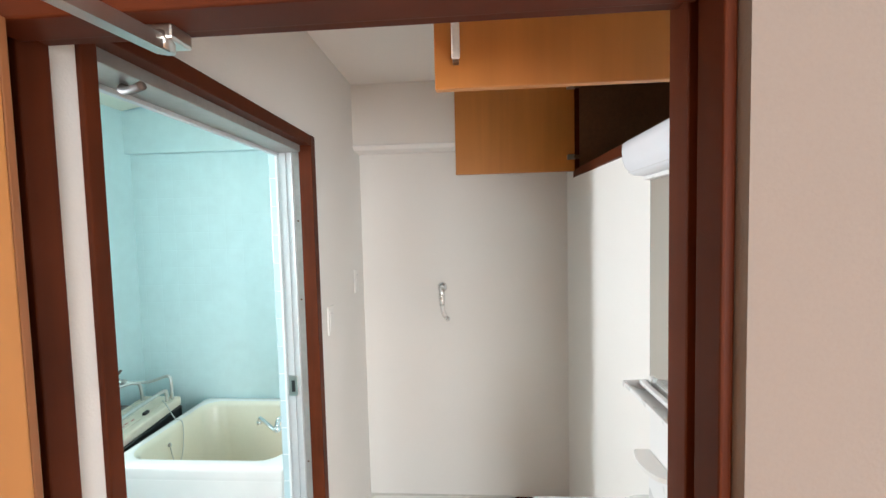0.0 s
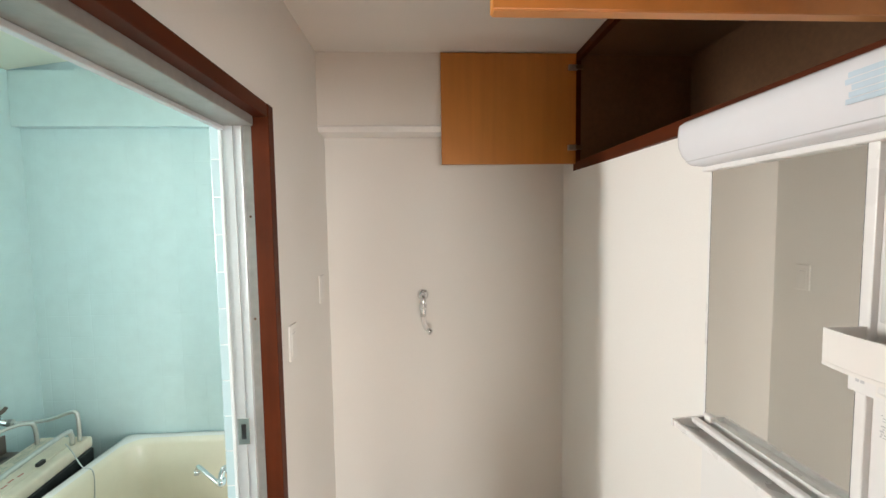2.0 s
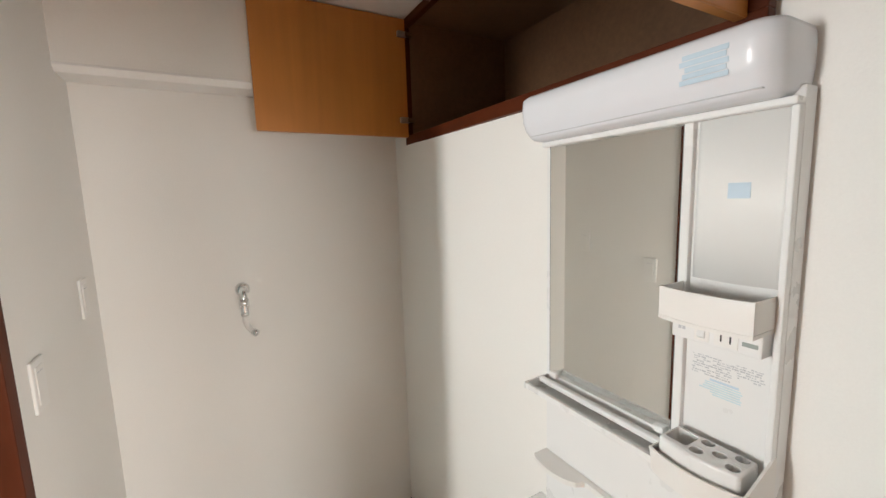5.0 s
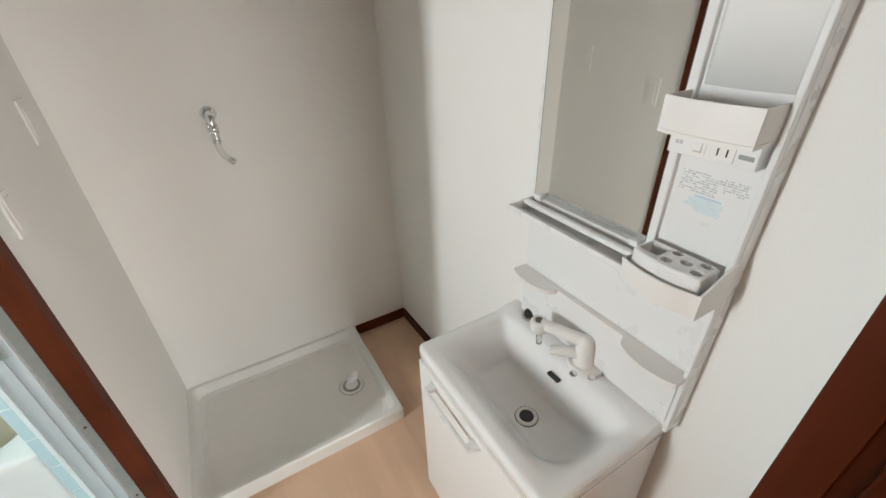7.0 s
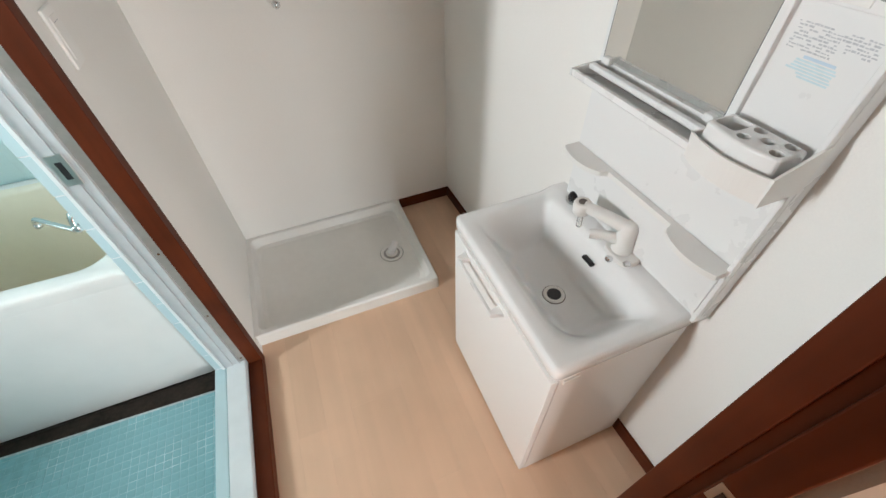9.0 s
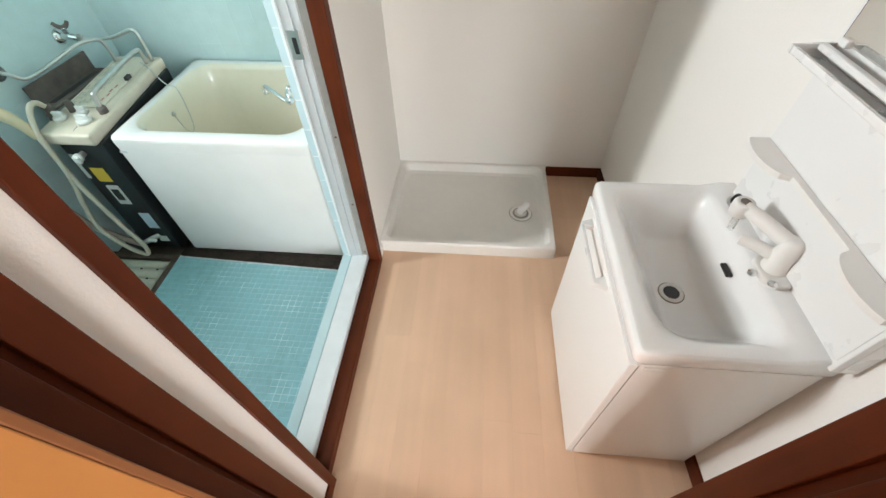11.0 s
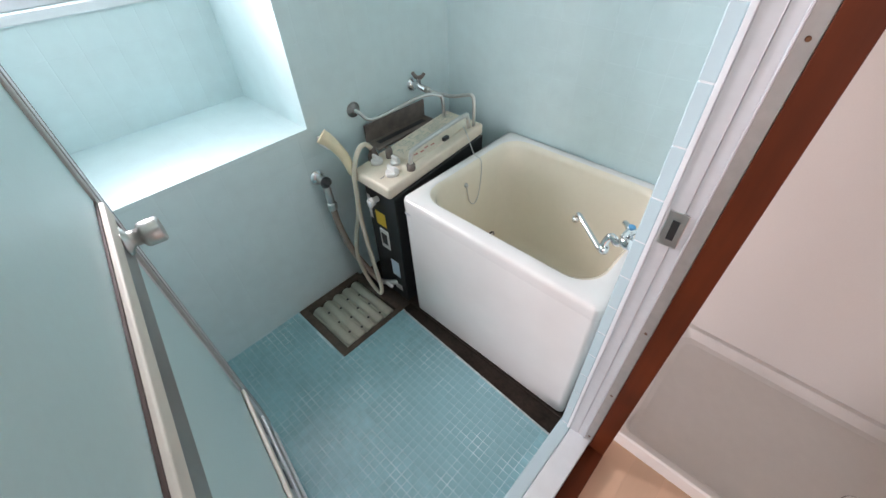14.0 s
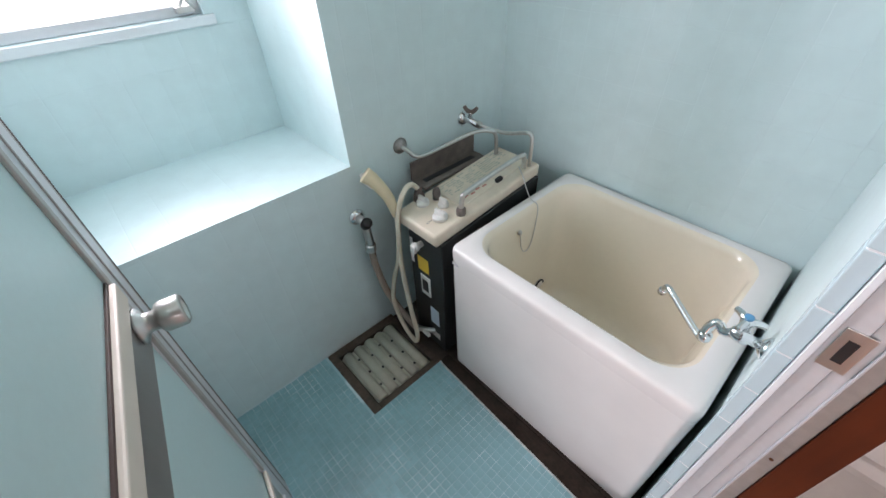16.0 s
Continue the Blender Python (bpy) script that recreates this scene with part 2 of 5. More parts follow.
DOOR_PANEL = frosted("frosted_mint_plastic_panel", (0.63, 0.86, 0.87), 0.35, 0.2)
CLEAR = frosted("clear_plastic", (0.92, 0.94, 0.93), 0.08, 0.85)
PANE = bpy.data.materials.new("glowing_frosted_window_pane")
PANE.use_nodes = True
pb = PANE.node_tree.nodes["Principled BSDF"]
pb.inputs["Base Color"].default_value, pb.inputs["Roughness"].default_value = (0.85, 0.87, 0.87, 1), 0.4
# the pane's own emission stands in for daylight coming through it
pb.inputs["Emission Color"].default_value, pb.inputs["Emission Strength"].default_value = (1.0, 0.97, 0.95, 1), 3.0


# ---- mesh helpers ----
def part(name, bm, mat, parent=None, label="", smooth=False):
    me = bpy.data.meshes.new(name)
    bmesh.ops.recalc_face_normals(bm, faces=bm.faces)
    for f in bm.faces:
        f.smooth = smooth
    bm.to_mesh(me)
    bm.free()
    me.materials.append(mat)
    ob = new(name, me)
    if parent:
        ob.parent = parent
    if label:
        ob["label"] = label
    return ob


def thing(name, label, category, at=(0, 0, 0), group="", kind=""):
    ob = new(name)
    ob.location = at
    return tagged(ob, label, category, group, kind)


def structure(ob, label, category):
    return tagged(ob, label, category, kind="structure")


def box(x0, x1, y0, y1, z0, z1, r=0.0, seg=2, bm=None):
    own = bm if bm else bmesh.new()
    made = bmesh.ops.create_cube(own, size=1.0)["verts"]
    for v in made:
        v.co = Vector(((x0 + x1) / 2 + v.co.x * (x1 - x0), (y0 + y1) / 2 + v.co.y * (y1 - y0), (z0 + z1) / 2 + v.co.z * (z1 - z0)))
    if r:
        edges = list({e for v in made for e in v.link_edges})
        bmesh.ops.bevel(own, geom=edges, offset=r, segments=seg, affect="EDGES", profile=0.5, clamp_overlap=True)
    return own


def prism(outline, axis, a, b, r=0.0, seg=2):
    """A closed outline (two coordinates) pushed from a to b along an axis: 'x' (y, z), 'y' (x, z) or 'z' (x, y)."""
    bm = bmesh.new()

    def place(p, h):
        return {"x": (h, p[0], p[1]), "y": (p[0], h, p[1]), "z": (p[0], p[1], h)}[axis]
    lo = [bm.verts.new(place(p, a)) for p in outline]
    hi = [bm.verts.new(place(p, b)) for p in outline]
    n = len(outline)
    bm.faces.new(lo)
    bm.faces.new(hi[::-1])
    for i in range(n):
        bm.faces.new((lo[i], lo[(i + 1) % n], hi[(i + 1) % n], hi[i]))
    bmesh.ops.recalc_face_normals(bm, faces=bm.faces)
    if r:
        bmesh.ops.bevel(bm, geom=list(bm.edges), offset=r, segments=seg, affect="EDGES", profile=0.5, clamp_overlap=True)
    return bm


def lathe(profile, steps=24, m=None):
    """Rings of (radius, height) round the z axis, closed at both ends, then moved by m."""
    bm = bmesh.new()
    rings = []
    for rad, z in profile:
        rings.append([bm.verts.new((rad * math.cos(2 * math.pi * k / steps), rad * math.sin(2 * math.pi * k / steps), z)) for k in range(steps)])
    for a, b in zip(rings, rings[1:]):
        for k in range(steps):
            bm.faces.new((a[k], a[(k + 1) % steps], b[(k + 1) % steps], b[k]))
    bm.faces.new(rings[0][::-1])
    bm.faces.new(rings[-1])
    if m:
        bmesh.ops.transform(bm, matrix=m, verts=bm.verts)
    return bm


def curve_points(points, per=8):
    """A smooth line through the points (Catmull-Rom)."""
    p = [Vector(q) for q in points]
    p = [2 * p[0] - p[1]] + p + [2 * p[-1] - p[-2]]
    out = []
    for i in range(1, len(p) - 2):
        for k in range(per):
            t = k / per
            out.append(0.5 * (2 * p[i] + (p[i + 1] - p[i - 1]) * t + (2 * p[i - 1] - 5 * p[i] + 4 * p[i + 1] - p[i + 2]) * t ** 2
                              + (3 * p[i] - p[i - 1] - 3 * p[i + 1] + p[i + 2]) * t ** 3))
    out.append(p[-2])
    return out


def tube(points, radius, sides=12, per=8, smooth_line=True, radii=None):
    line = curve_points(points, per) if smooth_line else [Vector(q) for q in points]
    bm = bmesh.new()
    rings, side = [], None
    for i, q in enumerate(line):
        d = (line[min(i + 1, len(line) - 1)] - line[max(i - 1, 0)]).normalized()
        side = (side - d * side.dot(d)).normalized() if side else d.orthogonal().normalized()
        up = d.cross(side)
        rad = radius if radii is None else radii[0] + (radii[1] - radii[0]) * i / (len(line) - 1)
        rings.append([bm.verts.new(q + rad * (math.cos(2 * math.pi * k / sides) * side + math.sin(2 * math.pi * k / sides) * up)) for k in range(sides)])
    for a, b in zip(rings, rings[1:]):
        for k in range(sides):
            bm.faces.new((a[k], a[(k + 1) % sides], b[(k + 1) % sides], b[k]))
    bm.faces.new(rings[0][::-1])
    bm.faces.new(rings[-1])
    return bm


def rounded_rect(x0, x1, y0, y1, r, n=6):
    out = []
    for cx, cy, a0 in ((x1 - r, y1 - r, 0), (x0 + r, y1 - r, 90), (x0 + r, y0 + r, 180), (x1 - r, y0 + r, 270)):
        for k in range(n + 1):
            a = radians(a0 + 90 * k / n)
            out.append((cx + r * math.cos(a), cy + r * math.sin(a)))
    return out


def loft(loops, close_first=False, close_last=False):
    """Faces between loops of equally many points."""
    bm = bmesh.new()
    rings = [[bm.verts.new(p) for p in loop] for loop in loops]
    for a, b in zip(rings, rings[1:]):
        for k in range(len(a)):
            bm.faces.new((a[k], a[(k + 1) % len(a)], b[(k + 1) % len(a)], b[k]))
    if close_first:
        bm.faces.new(rings[0][::-1])
    if close_last:
        bm.faces.new(rings[-1])
    return bm


def bars(rows, place, thick=0.0006):
    """Small raised bars of print: rows of (u0, u1, v0, v1); place(u, v, h) gives the point at height h over the surface."""
    bm = bmesh.new()
    for u0, u1, v0, v1 in rows:
        v = [bm.verts.new(place(u, w, h)) for h in (0.0, thick) for u, w in ((u0, v0), (u1, v0), (u1, v1), (u0, v1))]
        for f in ((0, 1, 2, 3), (4, 5, 6, 7), (0, 1, 5, 4), (1, 2, 6, 5), (2, 3, 7, 6), (3, 0, 4, 7)):
            bm.faces.new([v[i] for i in f])
    return bm


# ---- the large structure ----
def wall(name, bm, mat, label):
    return structure(part(name, bm, mat), label, "wall")


# washroom
wall("wall_back", box(-2.6, 1.3, BACK, BACK + 0.12, -0.1, 2.6), WALLPAPER, "plain white wallpapered back wall")
wall("wall_beam", box(LEFT, right_wall(2.41), 2.41, BACK - 0.002, 2.03, TOP), WALLPAPER, "white papered beam above the back wall")
structure(part("trim", prism([(2.409, 2.0345), (2.402, 2.032), (2.400, 2.026), (2.420, 2.008), (BACK - 0.003, 2.006), (BACK - 0.003, 2.0295), (2.409, 2.0295)], "x", LEFT + 0.001, right_wall(2.41) - 0.002), TRIM_WHITE), "white strip under the beam", "trim")
CAB = (1.12, 2.405, 1.865, 2.335)      # recess of the built-in cabinet: along the wall, height
wall("wall_right_lower", prism([(right_wall(0.6), 0.6), (right_wall(BACK), BACK), (1.25, BACK), (1.25, 0.6)], "z", -0.1, CAB[2] - 0.035), WALLPAPER, "white wallpapered wall behind the vanity unit")
wall("wall_right_near", prism([(right_wall(0.6), 0.6), (right_wall(CAB[0]), CAB[0] - 0.02), (1.25, CAB[0] - 0.02), (1.25, 0.6)], "z", CAB[2] - 0.035, 2.6), WALLPAPER, "white papered wall beside the cabinet recess")
wall("wall_right_far", prism([(right_wall(CAB[1]), CAB[1] + 0.02), (right_wall(BACK), BACK), (1.25, BACK), (1.25, CAB[1] + 0.02)], "z", CAB[2] - 0.035, 2.6), WALLPAPER, "white papered wall beyond the cabinet recess")
DOOR = (0.921, 1.805, 1.915)           # bathroom doorway: near and far side, height
wall("wall_left_far", box(-0.645, LEFT, DOOR[1] + 0.012, BACK, -0.1, 2.6), WALLPAPER, "white wallpapered wall beside the bathroom door")
wall("wall_left_near", box(-0.645, -0.482, HALL + 0.005, DOOR[0] - 0.0125, -0.1, 2.6), WALLPAPER, "narrow white papered wall strip beside the bathroom door")
wall("wall_left_over_door", box(-0.645, LEFT, DOOR[0] - 0.012, DOOR[1] + 0.012, DOOR[2] + 0.012, 2.6), WALLPAPER, "white papered wall above the bathroom door")
structure(part("ceiling", box(LEFT - 0.05, 1.3, HALL, BACK, TOP, TOP + 0.1), CEILING_PAINT), "plain white papered ceiling", "ceiling")
structure(part("floor_base", box(-0.60, 0.75, HALL, BACK, -0.12, -0.006), GRIME), "dark subfloor under the planks", "floor")

# doorway to the hall
JL, JR, HEAD = -0.450, 0.336, 1.838
wall("wall_front_right", box(JR + 0.03, right_wall(HALL) + 0.3, HALL + 0.004, FRONT, -0.1, 2.6), WALLPAPER, "white wall beside the hall doorway")
wall("wall_front_over", box(JL - 0.03, JR + 0.03, HALL + 0.004, FRONT, HEAD + 0.03, 2.6), WALLPAPER, "wall above the hall doorway")
wall("wall_front_left", box(LEFT - 0.05, JL - 0.03, HALL + 0.004, FRONT - 0.002, -0.1, 2.6), WALLPAPER, "narrow wall beside the hall doorway")
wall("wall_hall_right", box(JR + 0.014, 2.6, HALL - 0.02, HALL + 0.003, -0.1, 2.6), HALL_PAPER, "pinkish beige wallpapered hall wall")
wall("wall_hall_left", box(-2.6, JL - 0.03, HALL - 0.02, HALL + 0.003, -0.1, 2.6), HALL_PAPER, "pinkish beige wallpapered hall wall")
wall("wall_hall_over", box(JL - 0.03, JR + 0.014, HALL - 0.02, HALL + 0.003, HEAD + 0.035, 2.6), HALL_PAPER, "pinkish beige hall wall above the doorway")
frame_1 = thing("door_frame", "dark red-brown stained wooden hall door frame", "door frame", kind="structure")
part("jamb", box(JR, JR + 0.03, 0.795, FRONT + 0.023, 0, HEAD + 0.03, 0.002), DARKWOOD, frame_1)
part("jamb", box(JR, JR + 0.013, 0.731, 0.778, 0, HEAD + 0.03, 0.003), DARKWOOD, frame_1)
part("rabbet", box(JR + 0.012, JR + 0.03, 0.778, 0.795, 0, HEAD + 0.03), DARKWOOD, frame_1)
part("jamb", box(JL - 0.03, JL, 0.780, FRONT + 0.005, 0, HEAD + 0.03, 0.002), DARKWOOD, frame_1)
part("jamb", box(JL - 0.03, JL + 0.004, 0.731, 0.768, 0, HEAD + 0.03, 0.003), DARKWOOD, frame_1)
part("rabbet", box(JL - 0.03, JL - 0.012, 0.768, 0.780, 0, HEAD + 0.03), DARKWOOD, frame_1)
part("head", box(JL, JR, 0.795, FRONT + 0.005, HEAD, HEAD + 0.03, 0.002), DARKWOOD_H, frame_1)
part("head", box(JL + 0.004, JR, 0.732, 0.783, HEAD - 0.012, HEAD + 0.03, 0.003), DARKWOOD_H, frame_1)
part("rabbet", box(JL, JR, 0.783, 0.795, HEAD + 0.012, HEAD + 0.03), DARKWOOD_H, frame_1)
part("threshold", box(JL, JR, 0.715, FRONT + 0.004, -0.05, 0.004, 0.002), DARKWOOD_H, frame_1)
strike = part("strike_plate", box(JR - 0.0015, JR + 0.001, 0.738, 0.774, 0.79, 0.85, 0.001), STEEL, frame_1, "worn steel strike plate")
part("strike_hole", box(JR - 0.003, JR - 0.0014, 0.748, 0.764, 0.805, 0.835), BLACK, strike)

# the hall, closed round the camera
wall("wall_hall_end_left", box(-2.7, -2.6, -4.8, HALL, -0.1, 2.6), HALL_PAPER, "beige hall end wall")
# unseen back wall, its opening made up to hold the fill light
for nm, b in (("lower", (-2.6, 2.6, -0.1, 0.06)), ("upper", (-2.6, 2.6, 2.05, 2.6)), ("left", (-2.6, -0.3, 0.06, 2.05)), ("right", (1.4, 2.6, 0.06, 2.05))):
    wall("wall_hall_back_" + nm, box(b[0], b[1], -4.8, -4.7, b[2], b[3]), HALL_PAPER, "beige hall wall round the opening added for the fill light")
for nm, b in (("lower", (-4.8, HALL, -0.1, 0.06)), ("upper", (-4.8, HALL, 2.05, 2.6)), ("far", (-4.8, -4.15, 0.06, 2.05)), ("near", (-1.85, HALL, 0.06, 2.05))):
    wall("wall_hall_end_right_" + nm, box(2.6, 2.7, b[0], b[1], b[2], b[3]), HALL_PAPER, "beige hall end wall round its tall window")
structure(part("ceiling_hall", box(-2.6, 2.6, -4.7, HALL, 2.42, 2.5), CEILING_PAINT), "white hall ceiling", "ceiling")

# ---- bathroom shell ----
NY0, NY1, NZ0, NZ1, NX = 0.92, 1.748, 0.815, 2.02, -2.336     # the window niche
wall("wall_bath_window_lower", box(-2.6, BX0, BY0 - 0.1, BACK, -0.1, NZ0), TEAL, "pale turquoise tiled wall under the window niche")
wall("wall_bath_window_far", box(-2.6, BX0, NY1, BACK, NZ0, 2.6), TEAL, "pale turquoise tiled wall beside the window niche")
wall("wall_bath_window_near", box(-2.6, BX0, BY0 - 0.1, NY0, NZ0, 2.6), TEAL, "pale turquoise tiled wall")
wall("wall_bath_window_over", box(-2.6, BX0, NY0, NY1, NZ1, 2.6), TEAL, "pale turquoise wall above the window niche")
WY0, WY1, WZ0, WZ1 = 0.955, 1.60, 1.235, 1.95
for nm, b in (("lower", (NY0, NY1, NZ0, WZ0)), ("upper", (NY0, NY1, WZ1, NZ1)), ("far", (WY1, NY1, WZ0, WZ1)), ("near", (NY0, WY0, WZ0, WZ1))):
    wall("wall_niche_" + nm, box(-2.45, NX, b[0], b[1], b[2], b[3]), TEAL, "pale turquoise niche wall round the window")
wall("wall_bath_back", box(BX0, BX1, BACK - 0.004, BACK + 0.05, -0.1, 2.6), TEAL, "pale turquoise tiled wall behind the bathtub")
wall("wall_bath_beam", box(BX0, BX1, 2.485, BACK - 0.005, 2.050, BTOP), TEAL_PLAIN, "pale turquoise painted beam")
wall("wall_bath_near", box(BX0, -0.645, BY0 - 0.12, BY0, -0.1, 2.6), TEAL, "pale turquoise tiled wall")
wall("wall_bath_door_far", box(BX1, -0.6455, DOOR[1] + 0.02, BACK - 0.005, -0.1, 2.6, 0.0), TEAL, "pale turquoise tiled wall beside the bathtub")
wall("wall_bath_door_near", box(BX1, -0.6455, BY0 - 0.1, DOOR[0] - 0.012, -0.1, 2.6), TEAL, "pale turquoise tiled wall beside the door")
wall("wall_bath_door_over", box(BX1, -0.6455, DOOR[0] - 0.012, DOOR[1] + 0.02, DOOR[2] + 0.012, 2.6), TEAL, "pale turquoise tiled wall above the door")
structure(part("ceiling_bath", prism([(BX0, BTOP), (BX0 + 0.3, BTOP + 0.045), (-1.25, BTOP + 0.06), (BX1 - 0.3, BTOP + 0.045), (BX1, BTOP), (BX1, 2.45), (BX0, 2.45)], "y", BY0, 2.485), BATH_CEIL), "cream moulded bathroom ceiling panel", "ceiling")
structure(part("floor_bath_base", box(BX0, -0.60, BY0, BACK, -0.12, -0.028), GRIME), "dark wet concrete floor under the bathtub", "floor")

# doorway to the bathroom: dark casing, aluminium frame, white sill, glazed tile edge
frame_2 = thing("door_frame", "dark casing with grey aluminium bathroom door frame", "door frame", kind="structure")
CW = 0.04
part("casing", box(-0.545, -0.495, DOOR[1] - 0.004, DOOR[1] + CW - 0.004, 0.0, DOOR[2] + 0.035, 0.002), DARKWOOD, frame_2, "dark red-brown wooden casing")
part("casing", box(-0.535, -0.473, DOOR[0] - 0.035, DOOR[0] - 0.008, 0.0, DOOR[2] + 0.035, 0.002), DARKWOOD, frame_2, "dark red-brown wooden casing")
part("casing", box(-0.535, -0.4965, DOOR[0], DOOR[1] - 0.004, DOOR[2] - 0.004, DOOR[2] + 0.0345, 0.002), DARKWOOD_H, frame_2, "dark red-brown wooden casing")
part("threshold", box(-0.548, -0.494, DOOR[0], DOOR[1] - 0.004, -0.05, 0.045, 0.003), DARKWOOD_H, frame_2, "worn dark wooden threshold")
for e, d in ((DOOR[1] - 0.008, -1), (DOOR[0] + 0.008, 1)):
    def strip(x0, x1, proud):
        """A strip of the side, from behind the wall's face to its own depth."""
        return box(x0, x1, min(e - d * 0.020, e + d * proud), max(e - d * 0.020, e + d * proud), 0.0, DOOR[2], 0.0015)
    side = part("frame_side", strip(-0.624, -0.5945, 0.0), ALU, frame_2, "pale grey aluminium frame")
    part("frame_step", strip(-0.594, -0.5705, -0.003), ALU, side)
    part("frame_channel", strip(-0.570, -0.5455, -0.009), ALU_DARK, side, "duller aluminium channel")
    part("frame_ridge", strip(-0.573, -0.5695, 0.002), ALU, side, "aluminium stop ridge")
    part("frame_lip", strip(-0.634, -0.6245, 0.004), SILL_WHITE, frame_2, "white frame edge")
# head darker than the sides: its shade is put into the metal's colour
part("frame_head", box(-0.624, -0.536, DOOR[0] + 0.008, DOOR[1] - 0.008, DOOR[2] - 0.028, DOOR[2] + 0.010, 0.002), ALU_DARK, frame_2, "pale grey aluminium frame")
part("frame_head_stop", box(-0.634, -0.618, DOOR[0] + 0.008, DOOR[1] - 0.008, DOOR[2] - 0.040, DOOR[2] - 0.0285, 0.002), ALU, frame_2, "white frame edge")
part("frame_head_soffit", box(-0.652, -0.6345, DOOR[0] - 0.01, DOOR[1] + 0.018, DOOR[2] - 0.02, DOOR[2] + 0.011, 0.002), TEAL_PLAIN, frame_2, "turquoise soffit")
part("sill_tile", box(-0.664, -0.6215, DOOR[0] - 0.010, DOOR[1] + 0.008, -0.05, 0.069, 0.005, 3), JAMB_TILE, frame_2, "pale blue tiled sill edge")
part("sill", box(-0.621, -0.549, DOOR[0] - 0.010, DOOR[1] + 0.008, -0.05, 0.07, 0.005, 3), SILL_WHITE, frame_2, "white painted raised sill")
latch = part("strike_plate", box(-0.618, -0.583, DOOR[1] - 0.0105, DOOR[1] - 0.0075, 0.955, 1.035, 0.001), STEEL, frame_2, "steel strike plate with a dark slot")
part("strike_slot", box(-0.607, -0.594, DOOR[1] - 0.0112, DOOR[1] - 0.0104, 0.972, 1.017), BLACK, latch)
part("door_check", tube([(-0.585, 1.085, DOOR[2] - 0.030), (-0.572, 1.066, DOOR[2] - 0.044), (-0.540, 1.048, DOOR[2] - 0.052), (-0.505, 1.034, DOOR[2] - 0.050)], 0.008), GREY_PLATE, frame_2, "dark brown metal door check", smooth=True)
for z in (0.06, 0.35, 0.66, 1.3, 1.6):
    part("screw", lathe([(0.0035, 0), (0.0035, 0.0015), (0.002, 0.002)], 10, pose(-0.558, DOOR[1] + 0.001, z + 0.03, 90, 0, 0)), RUST, frame_2)

# ---- washroom things ----
def built_in_cabinet():
    t = thing("overhead_cabinet", "built-in overhead cabinet with open honey oak doors and dark lining", "cabinet")
    y0, y1, z0, z1 = CAB
    xf = right_wall(1.76) - 0.012
    deep = 1.16
    part("bottom_panel", box(xf + 0.022, deep, y0, y1, z0 - 0.025, z0, 0.001), INSIDE, t, "dark brown cabinet floor")
    part("top_panel", box(xf + 0.022, deep, y0, y1, z1, z1 + 0.012), INSIDE, t)
    part("back_panel", box(deep, deep + 0.02, y0, y1, z0 - 0.02, z1), INSIDE, t)
    part("side_panel", box(xf + 0.022, deep, y0 - 0.018, y0, z0 - 0.02, z1), INSIDE, t)
    part("side_panel", box(xf + 0.022, deep, y1, y1 + 0.018, z0 - 0.02, z1), INSIDE, t)
    face = part("face_frame", box(xf - 0.004, xf + 0.022, y0 - 0.03, y1 + 0.03, z0 - 0.036, z0 + 0.004, 0.002), DARKWOOD_H, t, "dark red-brown front frame")
    part("rail", box(xf - 0.004, xf + 0.022, y0 - 0.03, y1 + 0.03, z1 - 0.022, TOP - 0.001, 0.002), DARKWOOD_H, face)
    part("stile", box(xf - 0.004, xf + 0.022, y0 - 0.03, y0, z0 + 0.004, z1 - 0.022, 0.002), DARKWOOD, face)
    part("stile", box(xf - 0.004, xf + 0.022, y1, y1 + 0.03, z0 + 0.004, z1 - 0.022, 0.002), DARKWOOD, face)
    for y, s in ((y1 + 0.004, -1), (y0 - 0.004, 1)):
        ya, yb = min(y, y + s * 0.018), max(y, y + s * 0.018)
        door = part("door", box(0.028, xf - 0.006, ya, yb, z0 - 0.003, z1 + 0.004, 0.0015), CAB_DOOR, t, "open honey oak veneer door")
        part("edge_band", box(0.030, xf - 0.008, ya + 0.001, yb - 0.001, z0 - 0.0045, z0 - 0.0028), LEAF, door, "pale orange edge band")
        inner = yb if s > 0 else ya
        for z in (z0 + 0.065, z1 - 0.06):
            hinge = part("hinge", box(xf - 0.045, xf - 0.005, min(inner, inner + s * 0.014), max(inner, inner + s * 0.014), z - 0.012, z + 0.012, 0.003), STEEL, door, "steel concealed hinge")
            part("hinge_arm", box(xf - 0.012, xf + 0.02, min(inner, inner + s * 0.02), max(inner, inner + s * 0.02), z - 0.008, z + 0.008, 0.002), BRASS_DARK, hinge)
        outer = ya if s > 0 else yb
        h = part("handle", box(0.062, 0.078, min(outer - s * 0.022, outer - s * 0.014), max(outer - s * 0.022, outer - s * 0.014), z0 + 0.045, z0 + 0.165, 0.003), WHITE_PLASTIC, door, "pale bar handle with brown ends")
        for z in (z0 + 0.048, z0 + 0.158):
            part("handle_post", box(0.064, 0.076, min(outer, outer - s * 0.015), max(outer, outer - s * 0.015), z - 0.008, z + 0.004, 0.001), BRASS_DARK, h)


built_in_cabinet()


